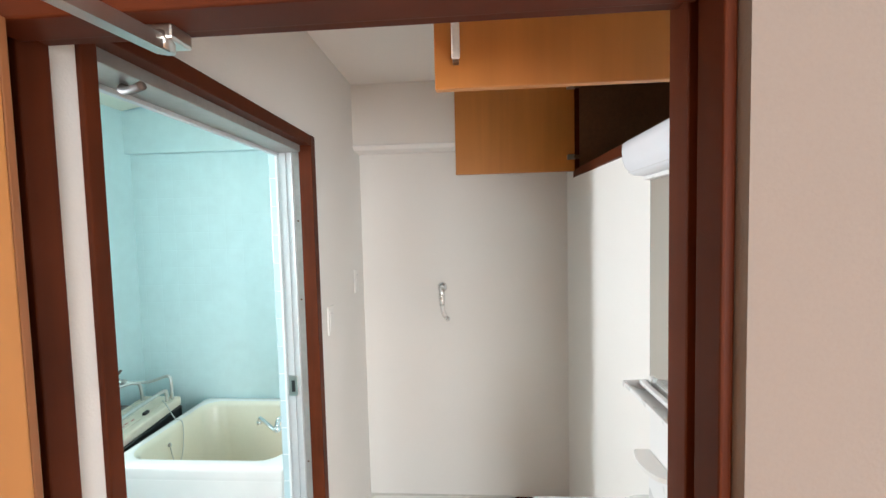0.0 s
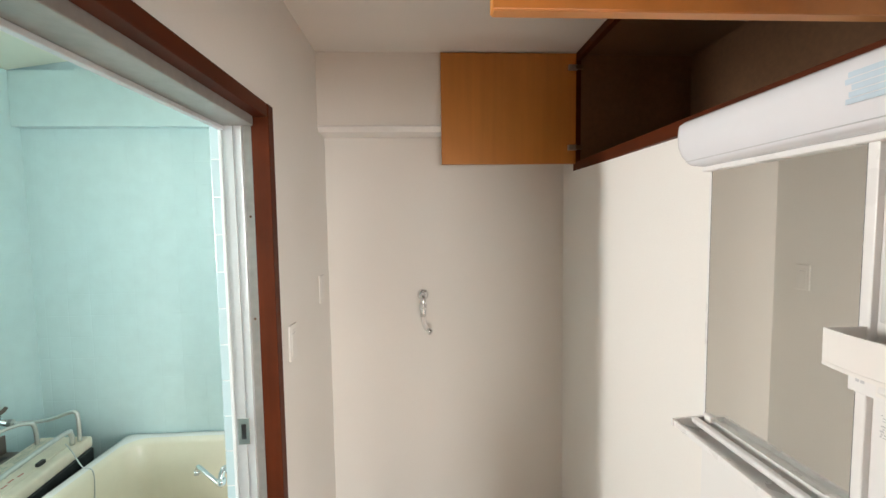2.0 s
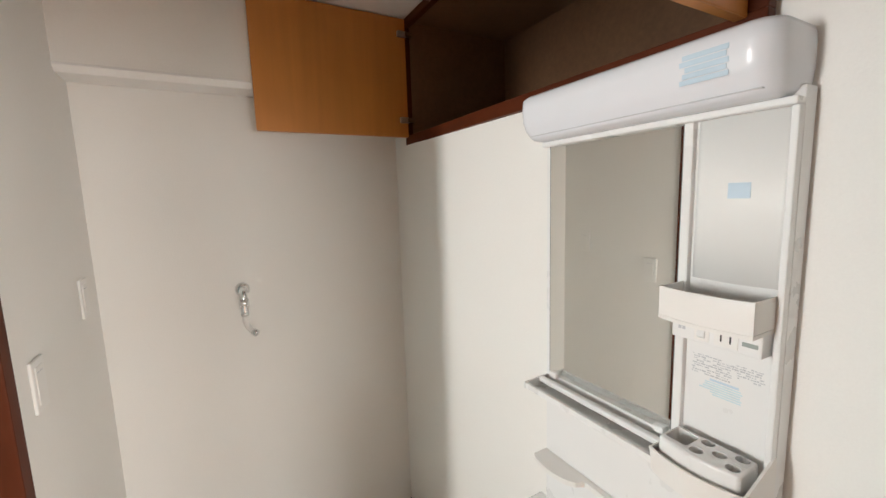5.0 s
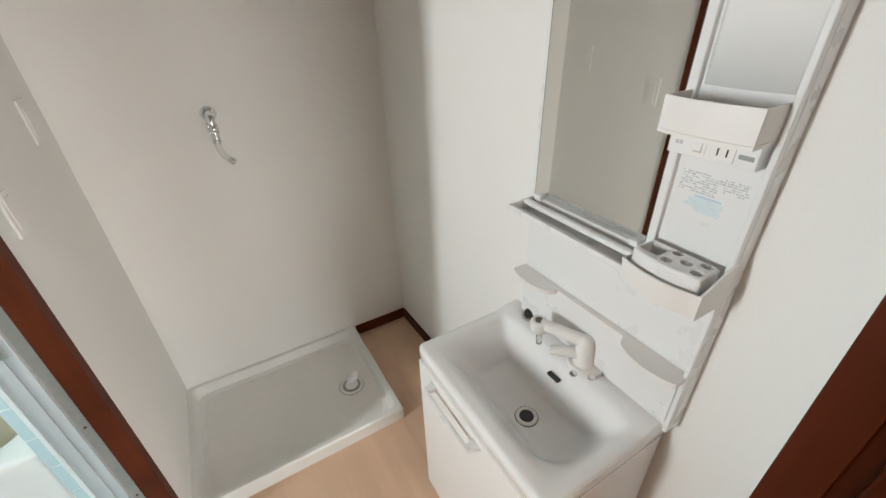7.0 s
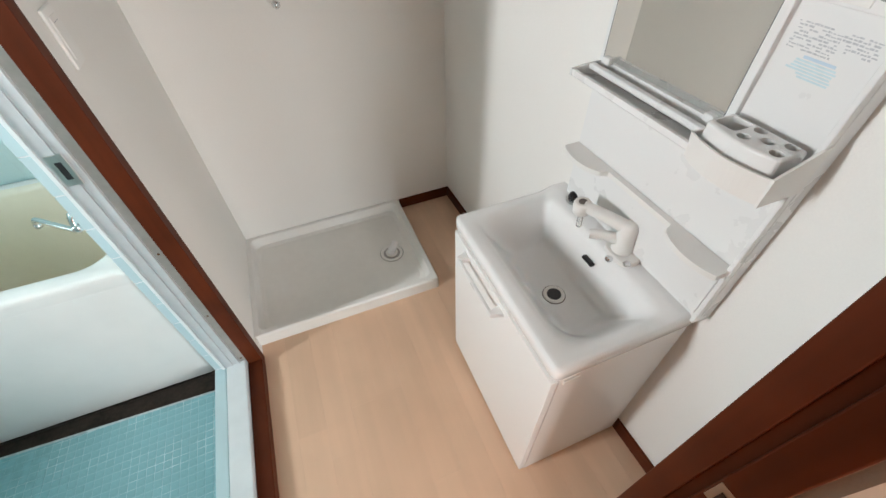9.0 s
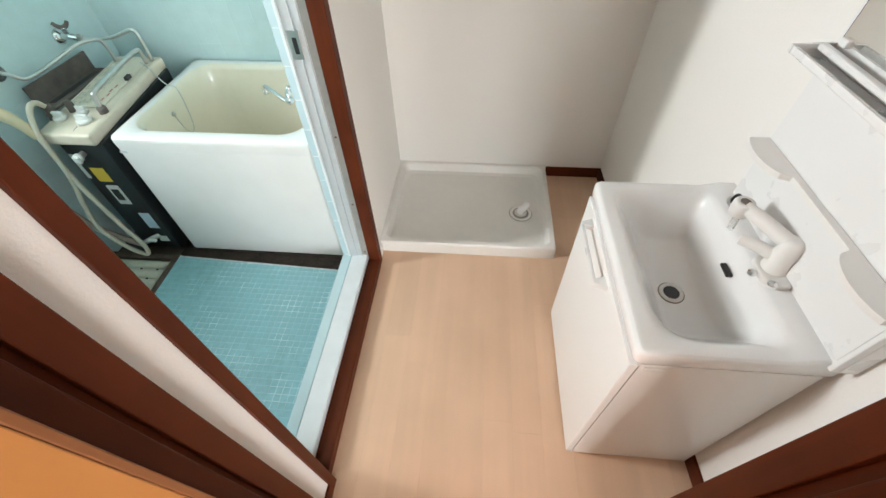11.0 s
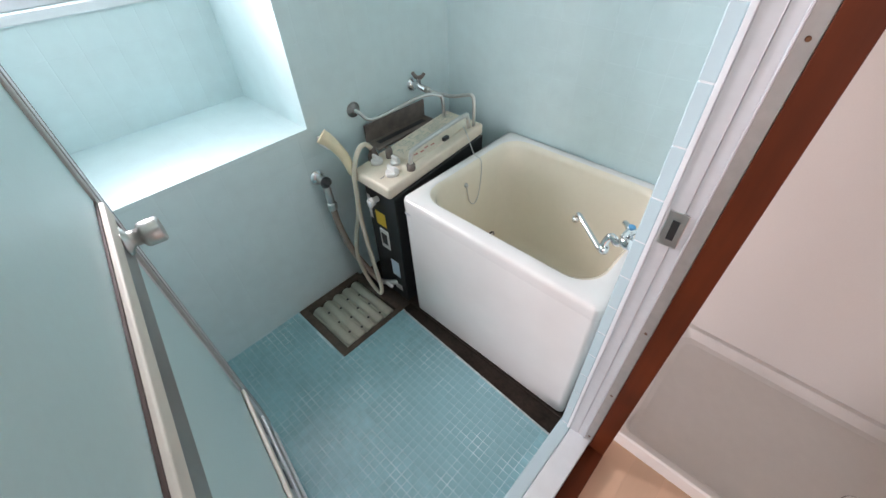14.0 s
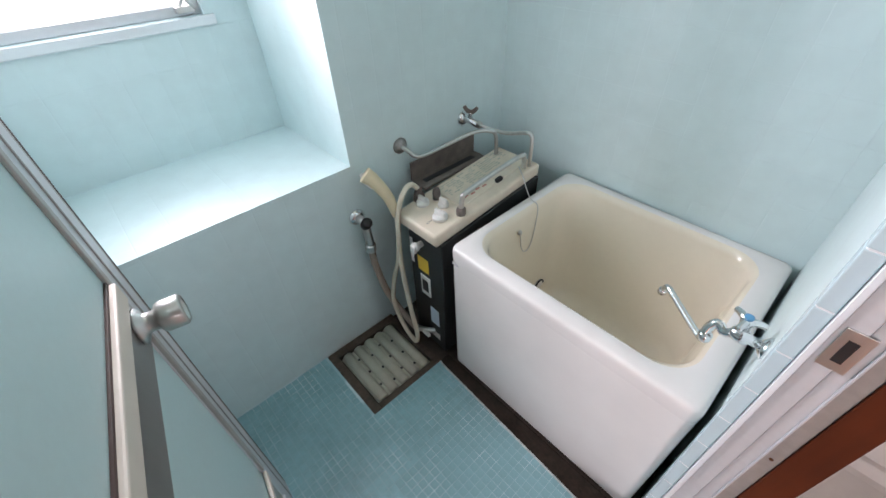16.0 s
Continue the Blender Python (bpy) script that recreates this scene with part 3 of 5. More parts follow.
def washing_tap():
    t = thing("washing_machine_tap", "chrome washing machine tap with a short white spout on the wall", "tap", (-0.065, BACK, 1.262))
    part("flange", lathe([(0.027, 0), (0.027, 0.004), (0.022, 0.011), (0.016, 0.014)], 28, pose(0, 0, 0, 90, 0, 0)), CHROME, t, smooth=True)
    body = part("body", tube([(0, 0, 0), (0, -0.045, 0), (0, -0.062, -0.014), (0, -0.064, -0.05), (0, -0.064, -0.082)], 0.014, smooth_line=True), CHROME, t, smooth=True)
    part("nut", lathe([(0.015, 0), (0.018, 0.003), (0.018, 0.016), (0.015, 0.019)], 6, pose(0, -0.064, -0.052)), CHROME, body)
    h = part("handle", lathe([(0.009, 0), (0.012, 0.004), (0.012, 0.014), (0.007, 0.020)], 16, pose(0, -0.074, -0.040, 90, 0, 0)), CHROME, t, "chrome cross handle", smooth=True)
    for a in range(4):
        part("handle_arm", lathe([(0.004, 0.008), (0.0045, 0.014), (0.005, 0.019), (0.003, 0.022)], 10, pose(0, -0.084, -0.040, 0, 45 + 90 * a, 0)), CHROME, h, smooth=True)
    sp = part("spout", tube([(0, -0.064, -0.082), (0.0, -0.067, -0.115), (0.010, -0.078, -0.142), (0.026, -0.092, -0.158)], 0.0105), WARM_PLASTIC, t, "white swivel spout", smooth=True)
    part("spout_collar", lathe([(0.013, 0), (0.0145, 0.003), (0.0145, 0.010), (0.012, 0.013)], 18, pose(0, -0.064, -0.094)), STEEL, sp, smooth=True)
    part("spout_nut", lathe([(0.012, 0), (0.0135, 0.003), (0.0135, 0.017), (0.010, 0.020)], 16, pose(0.022, -0.088, -0.153, 0, 122, -38)), CHROME, sp, smooth=True)


washing_tap()


def drain_pan():
    t = thing("washing_machine_pan", "white moulded plastic washing machine drain pan on the floor", "drain pan")
    x0, x1, y0, y1, z1 = LEFT - 0.0055, 0.316, 1.897, BACK + 0.0055, 0.066
    rim = 0.03
    loops = []
    for grow, z, r in ((0.0, 0.0, 0.012), (-0.001, z1 - 0.008, 0.012), (-0.006, z1, 0.014), (-rim + 0.004, z1, 0.03), (-rim, z1 - 0.006, 0.032), (-rim - 0.012, 0.026, 0.04), (-rim - 0.03, 0.018, 0.05)):
        loops.append([(x, y, z) for x, y in rounded_rect(x0 - grow, x1 + grow, y0 - grow, y1 + grow, r)])
    part("tray", loft(loops, close_first=True, close_last=True), PAN, t, smooth=False)
    cx, cy = 0.168, 2.178
    trap = part("trap", lathe([(0.056, 0.017), (0.056, 0.024), (0.05, 0.027), (0.044, 0.024), (0.04, 0.020)], 32, pose(cx, cy, 0)), WARM_PLASTIC, t, "round plastic trap with an elbow", smooth=True)
    part("trap_ring", lathe([(0.0575, 0.0185), (0.0590, 0.0205), (0.0560, 0.0215)], 36, pose(cx, cy, 0)), TRAP_GREY, trap, "thin grey ring", smooth=True)
    part("trap_grate", lathe([(0.030, 0.0235), (0.031, 0.0275), (0.027, 0.0285)], 28, pose(cx, cy, 0)), PAN, trap, smooth=True)
    part("elbow", tube([(cx, cy, 0.02), (cx, cy, 0.045), (cx + 0.012, cy - 0.005, 0.062), (cx + 0.03, cy + 0.02, 0.072)], 0.017, radii=(0.020, 0.015)), WHITE_PLASTIC, trap, smooth=True)
    for y in (y0 + 0.2, y1 - 0.17):
        part("lug", box(x1 - 0.028, x1 - 0.008, y - 0.015, y + 0.015, z1 - 0.002, z1 + 0.002, 0.001), PAN, t)


drain_pan()


def switch_plate(y, z, label):
    t = thing("wall_switch", label, "switch", (LEFT, y, z), "wall switches")
    part("plate", box(0, 0.007, -0.035, 0.035, -0.06, 0.06, 0.003, 3), SWITCH, t)
    part("rocker", box(0.0065, 0.0088, -0.020, 0.020, -0.043, 0.043, 0.0012), SWITCH, t)
    part("rocker_mark", box(0.0086, 0.0092, -0.014, 0.014, 0.030, 0.0315), GREY_PRINT, t)


switch_plate(1.972, 1.21, "white double wall switch beside the bathroom door")
switch_plate(2.375, 1.325, "white wall switch near the back corner")

# baseboards
structure(part("baseboard", box(0.32, right_wall(BACK) - 0.010, BACK - 0.011, BACK - 0.001, 0.0, 0.06, 0.002), DARKWOOD_H), "dark brown baseboard", "baseboard")
structure(part("baseboard", prism([(right_wall(0.85) - 0.010, 0.85), (right_wall(BACK) - 0.010, BACK - 0.002), (right_wall(BACK) - 0.001, BACK - 0.002), (right_wall(0.85) - 0.001, 0.85)], "z", 0.0, 0.06), DARKWOOD_H), "dark brown baseboard", "baseboard")
structure(part("baseboard", box(-0.4815, -0.473, FRONT + 0.007, DOOR[0] - 0.036, 0.0, 0.06, 0.002), DARKWOOD_H), "dark brown baseboard", "baseboard")
structure(part("baseboard", box(LEFT + 0.001, LEFT + 0.010, DOOR[1] + CW, 1.893, 0.0, 0.06, 0.002), WALLPAPER), "white baseboard end", "baseboard")

# ---- vanity ----
VY0, VY1, VX0, VX1, VZ = 1.052, 1.600, 0.272, 0.655, 0.712


def vanity_cabinet():
    t = thing("vanity_unit", "white melamine vanity cabinet with a white bar handle", "vanity")
    part("side_panel", box(VX0 + 0.02, VX1, VY0 + 0.004, VY0 + 0.020, 0.0, 0.658, 0.001), MELAMINE, t)
    part("side_panel", box(VX0 + 0.02, VX1, VY1 - 0.022, VY1 - 0.006, 0.0, 0.658, 0.001), MELAMINE, t)
    part("bottom_panel", box(VX0 + 0.02, VX1, VY0 + 0.021, VY1 - 0.023, 0.055, 0.07, 0.001), MELAMINE, t)
    part("plinth", box(VX0 + 0.03, VX0 + 0.045, VY0 + 0.021, VY1 - 0.023, 0.0, 0.054, 0.001), MELAMINE, t)
    door = part("door", box(VX0 - 0.002, VX0 + 0.018, VY0 + 0.004, VY1 - 0.006, 0.012, 0.655, 0.002), MELAMINE, t, "plain white cabinet door")
    for yy, d in ((1.285, 1), (1.505, -1)):
        part("handle_foot", prism([(VX0 - 0.001, yy - 0.016), (VX0 - 0.001, yy + 0.016), (VX0 - 0.026, yy + 0.005 + 0.003 * d), (VX0 - 0.033, yy + 0.003 * d), (VX0 - 0.026, yy - 0.005 + 0.003 * d)], "z", 0.621, 0.635, 0.002), WHITE_PLASTIC, door)
    h = part("handle", box(VX0 - 0.036, VX0 - 0.026, 1.285, 1.505, 0.622, 0.634, 0.003), WHITE_PLASTIC, door, "white bar handle")
    for y in (1.29, 1.50):
        part("handle_foot", prism([(VX0 - 0.034, y - 0.006), (VX0 - 0.0005, y - 0.016), (VX0 - 0.0005, y + 0.016), (VX0 - 0.034, y + 0.006)], "z", 0.620, 0.636, 0.001), WHITE_PLASTIC, h)
    part("foot_cap", box(VX0 + 0.002, VX0 + 0.022, VY0 + 0.006, VY0 + 0.024, 0.0, 0.012, 0.002), WARM_PLASTIC, t)
    part("hinge_cover", box(VX0 + 0.03, VX0 + 0.075, VY0 - 0.0005, VY0 + 0.004, 0.635, 0.65, 0.001), WARM_PLASTIC, t)


vanity_cabinet()


def smooth01(a, b, v):
    k = max(0.0, min(1.0, (v - a) / (b - a)))
    return k * k * (3 - 2 * k)


def basin_height(x, y):
    """Rim, bowl with a gently sloping front and a steep back, and the raised back deck."""
    u, v = (x - 0.312) / 0.264, (y - 1.080) / 0.492
    across = smooth01(0.0, 0.47, u) ** 0.66 * (1 - smooth01(0.86, 1.02, u))
    along = smooth01(0.0, 0.24, v) ** 0.7 * (1 - smooth01(0.84, 1.0, v)) ** 0.8
    bowl = across * along
    floor_z = 0.566 + 0.05 * max(0.0, min(1, math.hypot((x - 0.460) / 0.2, (y - 1.315) / 0.3)) - 0.20)
    rim = VZ + 0.012 * smooth01(0.56, 0.615, x)
    z = rim + (floor_z - rim) * bowl
    edge = min(x - VX0, y - VY0, VY1 - y)
    return z - 0.006 * (1 - smooth01(0.0, 0.007, edge))


def basin():
    t = thing("wash_basin", "glossy white rectangular wash basin with drain and overflow slot", "wash basin")
    nx, ny = 46, 62
    bm = bmesh.new()
    xs = [VX0, VX0 + 0.002, VX0 + 0.0045] + [VX0 + 0.007 + (VX1 - 0.003 - VX0) * i / (nx - 3) for i in range(nx - 2)]
    ys = [VY0, VY0 + 0.002, VY0 + 0.0045] + [VY0 + 0.007 + (VY1 - VY0 - 0.014) * j / (ny - 6) for j in range(ny - 5)] + [VY1 - 0.0045, VY1 - 0.002, VY1]

    def plan(x, y):
        """The front corners are rounded."""
        r = 0.018
        dx, dy = VX0 + r - x, max(VY0 + r - y, y - (VY1 - r))
        if dx > 0 and dy > 0:
            m = max(dx, dy)
            k = m / math.hypot(dx, dy)
            x = VX0 + r - dx * k
            y = VY0 + r - dy * k if y < 1.3 else VY1 - r + dy * k
        return x, y
    grid = [[bm.verts.new((*plan(x, y), basin_height(x, y))) for y in ys] for x in xs]
    for i in range(nx):
        for j in range(ny):
            bm.faces.new((grid[i][j], grid[i + 1][j], grid[i + 1][j + 1], grid[i][j + 1]))
    rim = [grid[i][0] for i in range(nx, -1, -1)] + [grid[0][j] for j in range(1, ny + 1)] + [grid[i][ny] for i in range(1, nx + 1)]
    last = rim
    for inset, z in ((-0.001, VZ - 0.02), (0.0, VZ - 0.04), (0.004, VZ - 0.050), (0.012, VZ - 0.056)):
        ring = []
        for v in rim:
            q = Vector(v.co)
            q.x = max(q.x, VX0) + inset * (1 if v.co.x < VX0 + 0.06 else 0)
            q.y += inset * (1 if v.co.y < 1.12 else -1 if v.co.y > 1.52 else 0)
            ring.append(bm.verts.new((q.x, q.y, z)))
        for k in range(len(rim) - 1):
            bm.faces.new((last[k], last[k + 1], ring[k + 1], ring[k]))
        last = ring
    part("bowl", bm, CERAMIC, t, smooth=True)
    dz = basin_height(0.462, 1.316)
    dr = part("drain", lathe([(0.031, -0.004), (0.031, 0.003), (0.027, 0.0055), (0.021, 0.0045), (0.0195, 0.001)], 32, pose(0.462, 1.316, dz)), WARM_PLASTIC, t, "ivory drain ring with a dark chrome hole", smooth=True)
    part("drain_seal", lathe([(0.0335, -0.004), (0.0335, 0.0012), (0.031, 0.0016)], 32, pose(0.462, 1.316, dz)), GREY_PLATE, dr)
    part("drain_hole", lathe([(0.0205, 0.001), (0.020, 0.0030), (0.012, 0.0032), (0.011, 0.0032)], 24, pose(0.462, 1.316, dz + 0.002)), BLACK, dr)
    part("overflow_slot", box(0.548, 0.563, 1.300, 1.342, 0.663, 0.672, 0.003), BLACK, t, "dark overflow slot")
    return t


basin()


def basin_tap():
    t = thing("basin_tap", "ivory plastic single-lever tap with a stout spout on the basin", "tap", (0.608, 1.272, VZ + 0.010))
    part("base", prism(rounded_rect(-0.036, 0.034, -0.050, 0.046, 0.032, 8), "z", 0.0, 0.016, 0.004), WARM_PLASTIC, t)
    col = part("column", lathe([(0.029, 0.012), (0.027, 0.018), (0.0245, 0.040), (0.0235, 0.078), (0.0215, 0.092), (0.015, 0.100), (0.006, 0.1025)], 24, pose(0.0, 0.004, 0.0, -3, 0, 0)), WARM_PLASTIC, t, smooth=True)
    part("spout", tube([(0.0, 0.010, 0.083), (-0.018, 0.040, 0.089), (-0.040, 0.076, 0.095), (-0.062, 0.112, 0.097)], 0.016, sides=20, radii=(0.0185, 0.0155)), WARM_PLASTIC, col, smooth=True)
    head = part("spout_head", lathe([(0.016, -0.026), (0.021, -0.022), (0.0235, -0.004), (0.0235, 0.008), (0.021, 0.013), (0.012, 0.0135), (0.011, 0.012)], 24, pose(-0.064, 0.117, 0.096)), WARM_PLASTIC, t, smooth=True)
    part("mark", lathe([(0.0115, 0.0125), (0.0115, 0.0145), (0.007, 0.0148)], 16, pose(-0.064, 0.117, 0.096)), GREY_PLATE, head, "grey switch button")
    part("shower_tube", tube([(-0.064, 0.114, 0.076), (-0.063, 0.110, 0.03)], 0.008, smooth_line=False), CLEAR, head)
    part("lever", tube([(-0.004, 0.010, 0.042), (-0.026, 0.030, 0.046), (-0.048, 0.050, 0.046), (-0.066, 0.064, 0.043)], 0.014, sides=14, radii=(0.016, 0.0125)), WARM_PLASTIC, t, "thick ivory lever", smooth=True)
    part("button", lathe([(0.010, 0.0), (0.010, 0.006), (0.006, 0.008)], 14, pose(-0.046, -0.006, 0.004)), CHROME, t, "small chrome button")
    part("chrome_foot", lathe([(0.010, 0), (0.010, 0.004), (0.008, 0.006)], 14, pose(-0.022, -0.043, 0.012)), CHROME, t)


basin_tap()


def pop_up_knob():
    t = thing("drain_stopper", "black glossy stopper in a clear ring on the basin deck", "stopper", (0.622, 1.506, VZ + 0.011))
    part("ring", lathe([(0.024, 0), (0.025, 0.006), (0.021, 0.010)], 24), CLEAR, t, smooth=True)
    part("knob", lathe([(0.0165, 0.002), (0.018, 0.014), (0.015, 0.024), (0.008, 0.029), (0.002, 0.030)], 20), BLACK_GLOSS, t, smooth=True)


pop_up_knob()

MX = 0.622            # front of the mirror


def vanity_mirror():
    t = thing("mirror_cabinet", "white plastic vanity back unit with mirror, shelves and lamp", "mirror cabinet")
    y0, y1 = 1.036, 1.552
    part("back_board", box(MX + 0.006, right_wall(1.3) + 0.006, y0, y1, VZ + 0.006, 1.745, 0.002), WHITE_PLASTIC, t)
    part("mirror", prism([(MX - 0.0005, 1.201), (MX - 0.0040, 1.528), (MX + 0.0055, 1.528), (MX + 0.0058, 1.201)], "z", 1.128, 1.716), MIRROR, t, "plain rectangular mirror")
    part("mirror_trim", box(MX - 0.006, MX + 0.007, 1.183, 1.1995, 1.118, 1.72, 0.002), WHITE_PLASTIC, t)
    for y in (1.5282, 1.1998):
        part("mirror_edge", box(MX - 0.0042, MX + 0.0055, y, y + 0.0013, 1.128, 1.716), DARK_PRINT, t, "dark mirror edge")
    part("top_trim", box(MX - 0.018, MX + 0.007, y0, y1 - 0.006, 1.716, 1.728, 0.003), WHITE_PLASTIC, t)
    for y in (1.512, 1.222):
        part("mirror_clip", box(MX - 0.012, MX + 0.003, y - 0.011, y + 0.011, 1.122, 1.138, 0.003), WHITE_PLASTIC, t)
    # lamp cover: bulging milky diffuser
    sections = ((0.030, 0.020, 1.728, 0.02), (0.056, 0.012, 1.731, 0.03), (0.062, 0.008, 1.736, 0.032), (0.064, 0.004, 1.741, 0.034), (0.075, 0.002, 1.752, 0.036), (0.082, 0.0, 1.772, 0.036), (0.085, 0.0, 1.800, 0.036), (0.083, 0.001, 1.821, 0.036), (0.072, 0.004, 1.829, 0.034))
    lamp = part("lamp_cover", loft([[(x, y, z) for x, y in rounded_rect(MX - d, MX + 0.07, 1.040 + e, 1.562 - e, r, 8)] for d, e, z, r in sections], True, True), LAMP_COVER, t, "milky white lamp diffuser", smooth=True)
    part("lamp_seam", box(MX - 0.0655, MX - 0.05, 1.06, 1.535, 1.7375, 1.7392), GREY_PRINT, lamp, "thin grey seam")
    part("lamp_sticker", bars([(1.095 + 0.003 * (k % 2), 1.165 - 0.004 * (k % 3), 1.762 + 0.009 * k, 1.7695 + 0.009 * k) for k in range(5)], lambda u, v, h: (MX - 0.0828 - h - 0.0024 * smooth01(1.772, 1.80, v), u, v)), PALE_BLUE, lamp, "pale blue printed sticker")
    # glossy column beside the mirror
    col = [(MX + 0.007, 1.178)] + [(MX + 0.0035 - 0.008 * math.sin(math.pi * k / 18), 1.178 - 0.0073 * k) for k in range(19)] + [(MX + 0.007, 1.0466)]
    column = part("column", prism(col, "z", 1.445, 1.716), GLOSS_PANEL, t, "glossy curved white side panel", smooth=True)
    for f in column.data.polygons:
        f.use_smooth = abs(f.normal.z) < 0.5
    part("column_sticker", box(MX - 0.0054, MX - 0.0035, 1.092, 1.124, 1.585, 1.61), PALE_BLUE, t, "pale blue sticker")
    part("side_rib", box(MX - 0.010, MX + 0.006, y0, y0 + 0.010, VZ + 0.01, 1.716, 0.002), WHITE_PLASTIC, t)
    # upper box shelf, its front gently bowed
    def bow(x, depth, ya, yb, thick, n=16):
        """Outline of a thin wall bowed towards the room, from ya to yb."""
        outer = [(x - depth * math.sin(math.pi * (0.08 + 0.84 * k / n)), ya + (yb - ya) * k / n) for k in range(n + 1)]
        return outer, outer + [(px + thick, py) for px, py in reversed(outer)]
    outer, shell = bow(MX - 0.070, 0.014, 1.046, 1.190, 0.003)
    bx = part("shelf_box", prism(outer + [(MX + 0.004, 1.190), (MX + 0.004, 1.046)], "z", 1.380, 1.386), WARM_PLASTIC, t, "off-white open box shelf")
    part("box_front", prism(shell, "z", 1.3865, 1.437), WARM_PLASTIC, bx)
    for y in (1.046, 1.187):
        part("box_side", box(MX - 0.0725, MX + 0.006, y, y + 0.003, 1.3865, 1.437, 0.0008), WARM_PLASTIC, bx)
    # outlet panel
    out = part("outlet_panel", box(MX - 0.028, MX + 0.006, 1.052, 1.192, 1.338, 1.3795, 0.002), WHITE_PLASTIC, t, "white socket and switch panel")
    part("socket_plate", box(MX - 0.0300, MX - 0.0275, 1.084, 1.120, 1.343, 1.372, 0.001), WARM_PLASTIC, out)
    for y in (1.109, 1.095):
        part("socket_slot", box(MX - 0.0306, MX - 0.0296, y - 0.0012, y + 0.0012, 1.351, 1.363), BLACK, out)
    part("switch_plate", box(MX - 0.0295, MX - 0.0275, 1.128, 1.152, 1.343, 1.372, 0.0008), WARM_PLASTIC, out)
    part("lamp_switch", prism([(MX - 0.0290, 1.347), (MX - 0.0345, 1.352), (MX - 0.0300, 1.368), (MX - 0.0290, 1.368)], "y", 1.134, 1.146), WHITE_PLASTIC, out)
    part("panel_print", bars([(1.168, 1.173, 1.355, 1.361), (1.175, 1.180, 1.355, 1.361)], lambda u, v, h: (MX - 0.0281 - h, u, v)), GREY_PRINT, out)
    part("rating_print", bars([(1.057, 1.079, 1.353, 1.360)], lambda u, v, h: (MX - 0.0281 - h, u, v)), GREEN_PRINT, out, "grey-green printed bar")
    # printed notice on the board
    rng = random.Random(4)
    rows = []
    for k in range(9):
        y = 1.172 - 0.004 * rng.random()
        while y > 1.064 + (0.045 if k > 5 else 0.0):
            w = rng.uniform(0.0015, 0.008)
            if rng.random() < 0.82:
                rows.append((y - w, y, 1.3035 - 0.0042 * k, 1.3035 - 0.0042 * k + rng.uniform(0.0012, 0.0026)))
            y -= w + rng.uniform(0.0008, 0.002)
    part("notice_print", bars(rows, lambda u, v, h: (MX + 0.0058 - h, u, v), 0.0003), NOTICE, t, "grey lines of unreadable print")
    part("notice_heading", bars([(1.094, 1.140, 1.262, 1.266)], lambda u, v, h: (MX + 0.0058 - h, u, v), 0.0003), PALE_BLUE, t, "blue printed bar")
    stripes = [(1.088 + 0.004 * rng.random(), 1.158 - 0.01 * rng.random() - 0.018 * (k > 3), 1.2575 - 0.0042 * k, 1.2600 - 0.0042 * k) for k in range(6)]
    part("notice_stripe", bars(stripes, lambda u, v, h: (MX + 0.0058 - h, u, v), 0.0003), FADED_BLUE, t, "faded pale blue printed bars")
    # long tray below the mirror
    lip = [(MX - 0.074, 1.112), (MX - 0.074, 1.099), (MX - 0.070, 1.095), (MX + 0.0045, 1.070), (MX + 0.0045, 1.086), (MX - 0.064, 1.102), (MX - 0.067, 1.112)]
    tray = part("tray", prism(lip, "y", 1.19, 1.543), WHITE_PLASTIC, t, "long white cosmetics tray with a thin lip")
    end = [(MX - 0.076, 1.114), (MX - 0.076, 1.098), (MX + 0.0045, 1.064), (MX + 0.0045, 1.118)]
    part("tray_end", prism(end, "y", 1.543, 1.549), WHITE_PLASTIC, tray)
    part("tray_rail", box(MX - 0.030, MX - 0.014, 1.19, 1.542, 1.106, 1.120, 0.004), WHITE_PLASTIC, tray)
    # curved cup tray
    outer, shell = bow(MX - 0.078, 0.021, 1.038, 1.192, 0.003)
    low, _ = bow(MX - 0.070, 0.021, 1.040, 1.188, 0.003)
    cup = part("cup_tray", prism(low + [(MX + 0.004, 1.188), (MX + 0.004, 1.040)], "z", 1.086, 1.0935), WARM_PLASTIC, t, "off-white curved tray")
    rims = [[(x + o, y, z) for x, y in line] for line, z, o in ((low, 1.087, 0.0), (outer, 1.138, 0.0), (outer, 1.1385, 0.003), (low, 1.092, 0.003))]
    front = bmesh.new()
    grid = [[front.verts.new(p) for p in line] for line in rims]
    for p, q in zip(grid, grid[1:] + grid[:1]):
        for k in range(len(p) - 1):
            front.faces.new((p[k], p[k + 1], q[k + 1], q[k]))
    for k in (0, -1):
        front.faces.new([line[k] for line in grid])
    part("cup_front", front, WARM_PLASTIC, cup, smooth=False)
    part("cup_side", prism([(MX - 0.076, 1.090), (MX + 0.004, 1.090), (MX + 0.004, 1.138), (MX - 0.080, 1.138)], "y", 1.188, 1.191), WARM_PLASTIC, cup)
    part("cup_side", prism([(MX - 0.088, 1.090), (MX + 0.004, 1.090), (MX + 0.004, 1.175), (MX - 0.01, 1.172), (MX - 0.088, 1.142)], "y", 1.034, 1.038), WARM_PLASTIC, cup)
    # lower ledge with two wider lobes
    def lobe(y):
        near, far = max(0.0, 1 - ((y - 1.105) / 0.085) ** 2), max(0.0, 1 - ((y - 1.485) / 0.085) ** 2)
        return MX - 0.012 - 0.044 * math.sqrt(max(near, far))
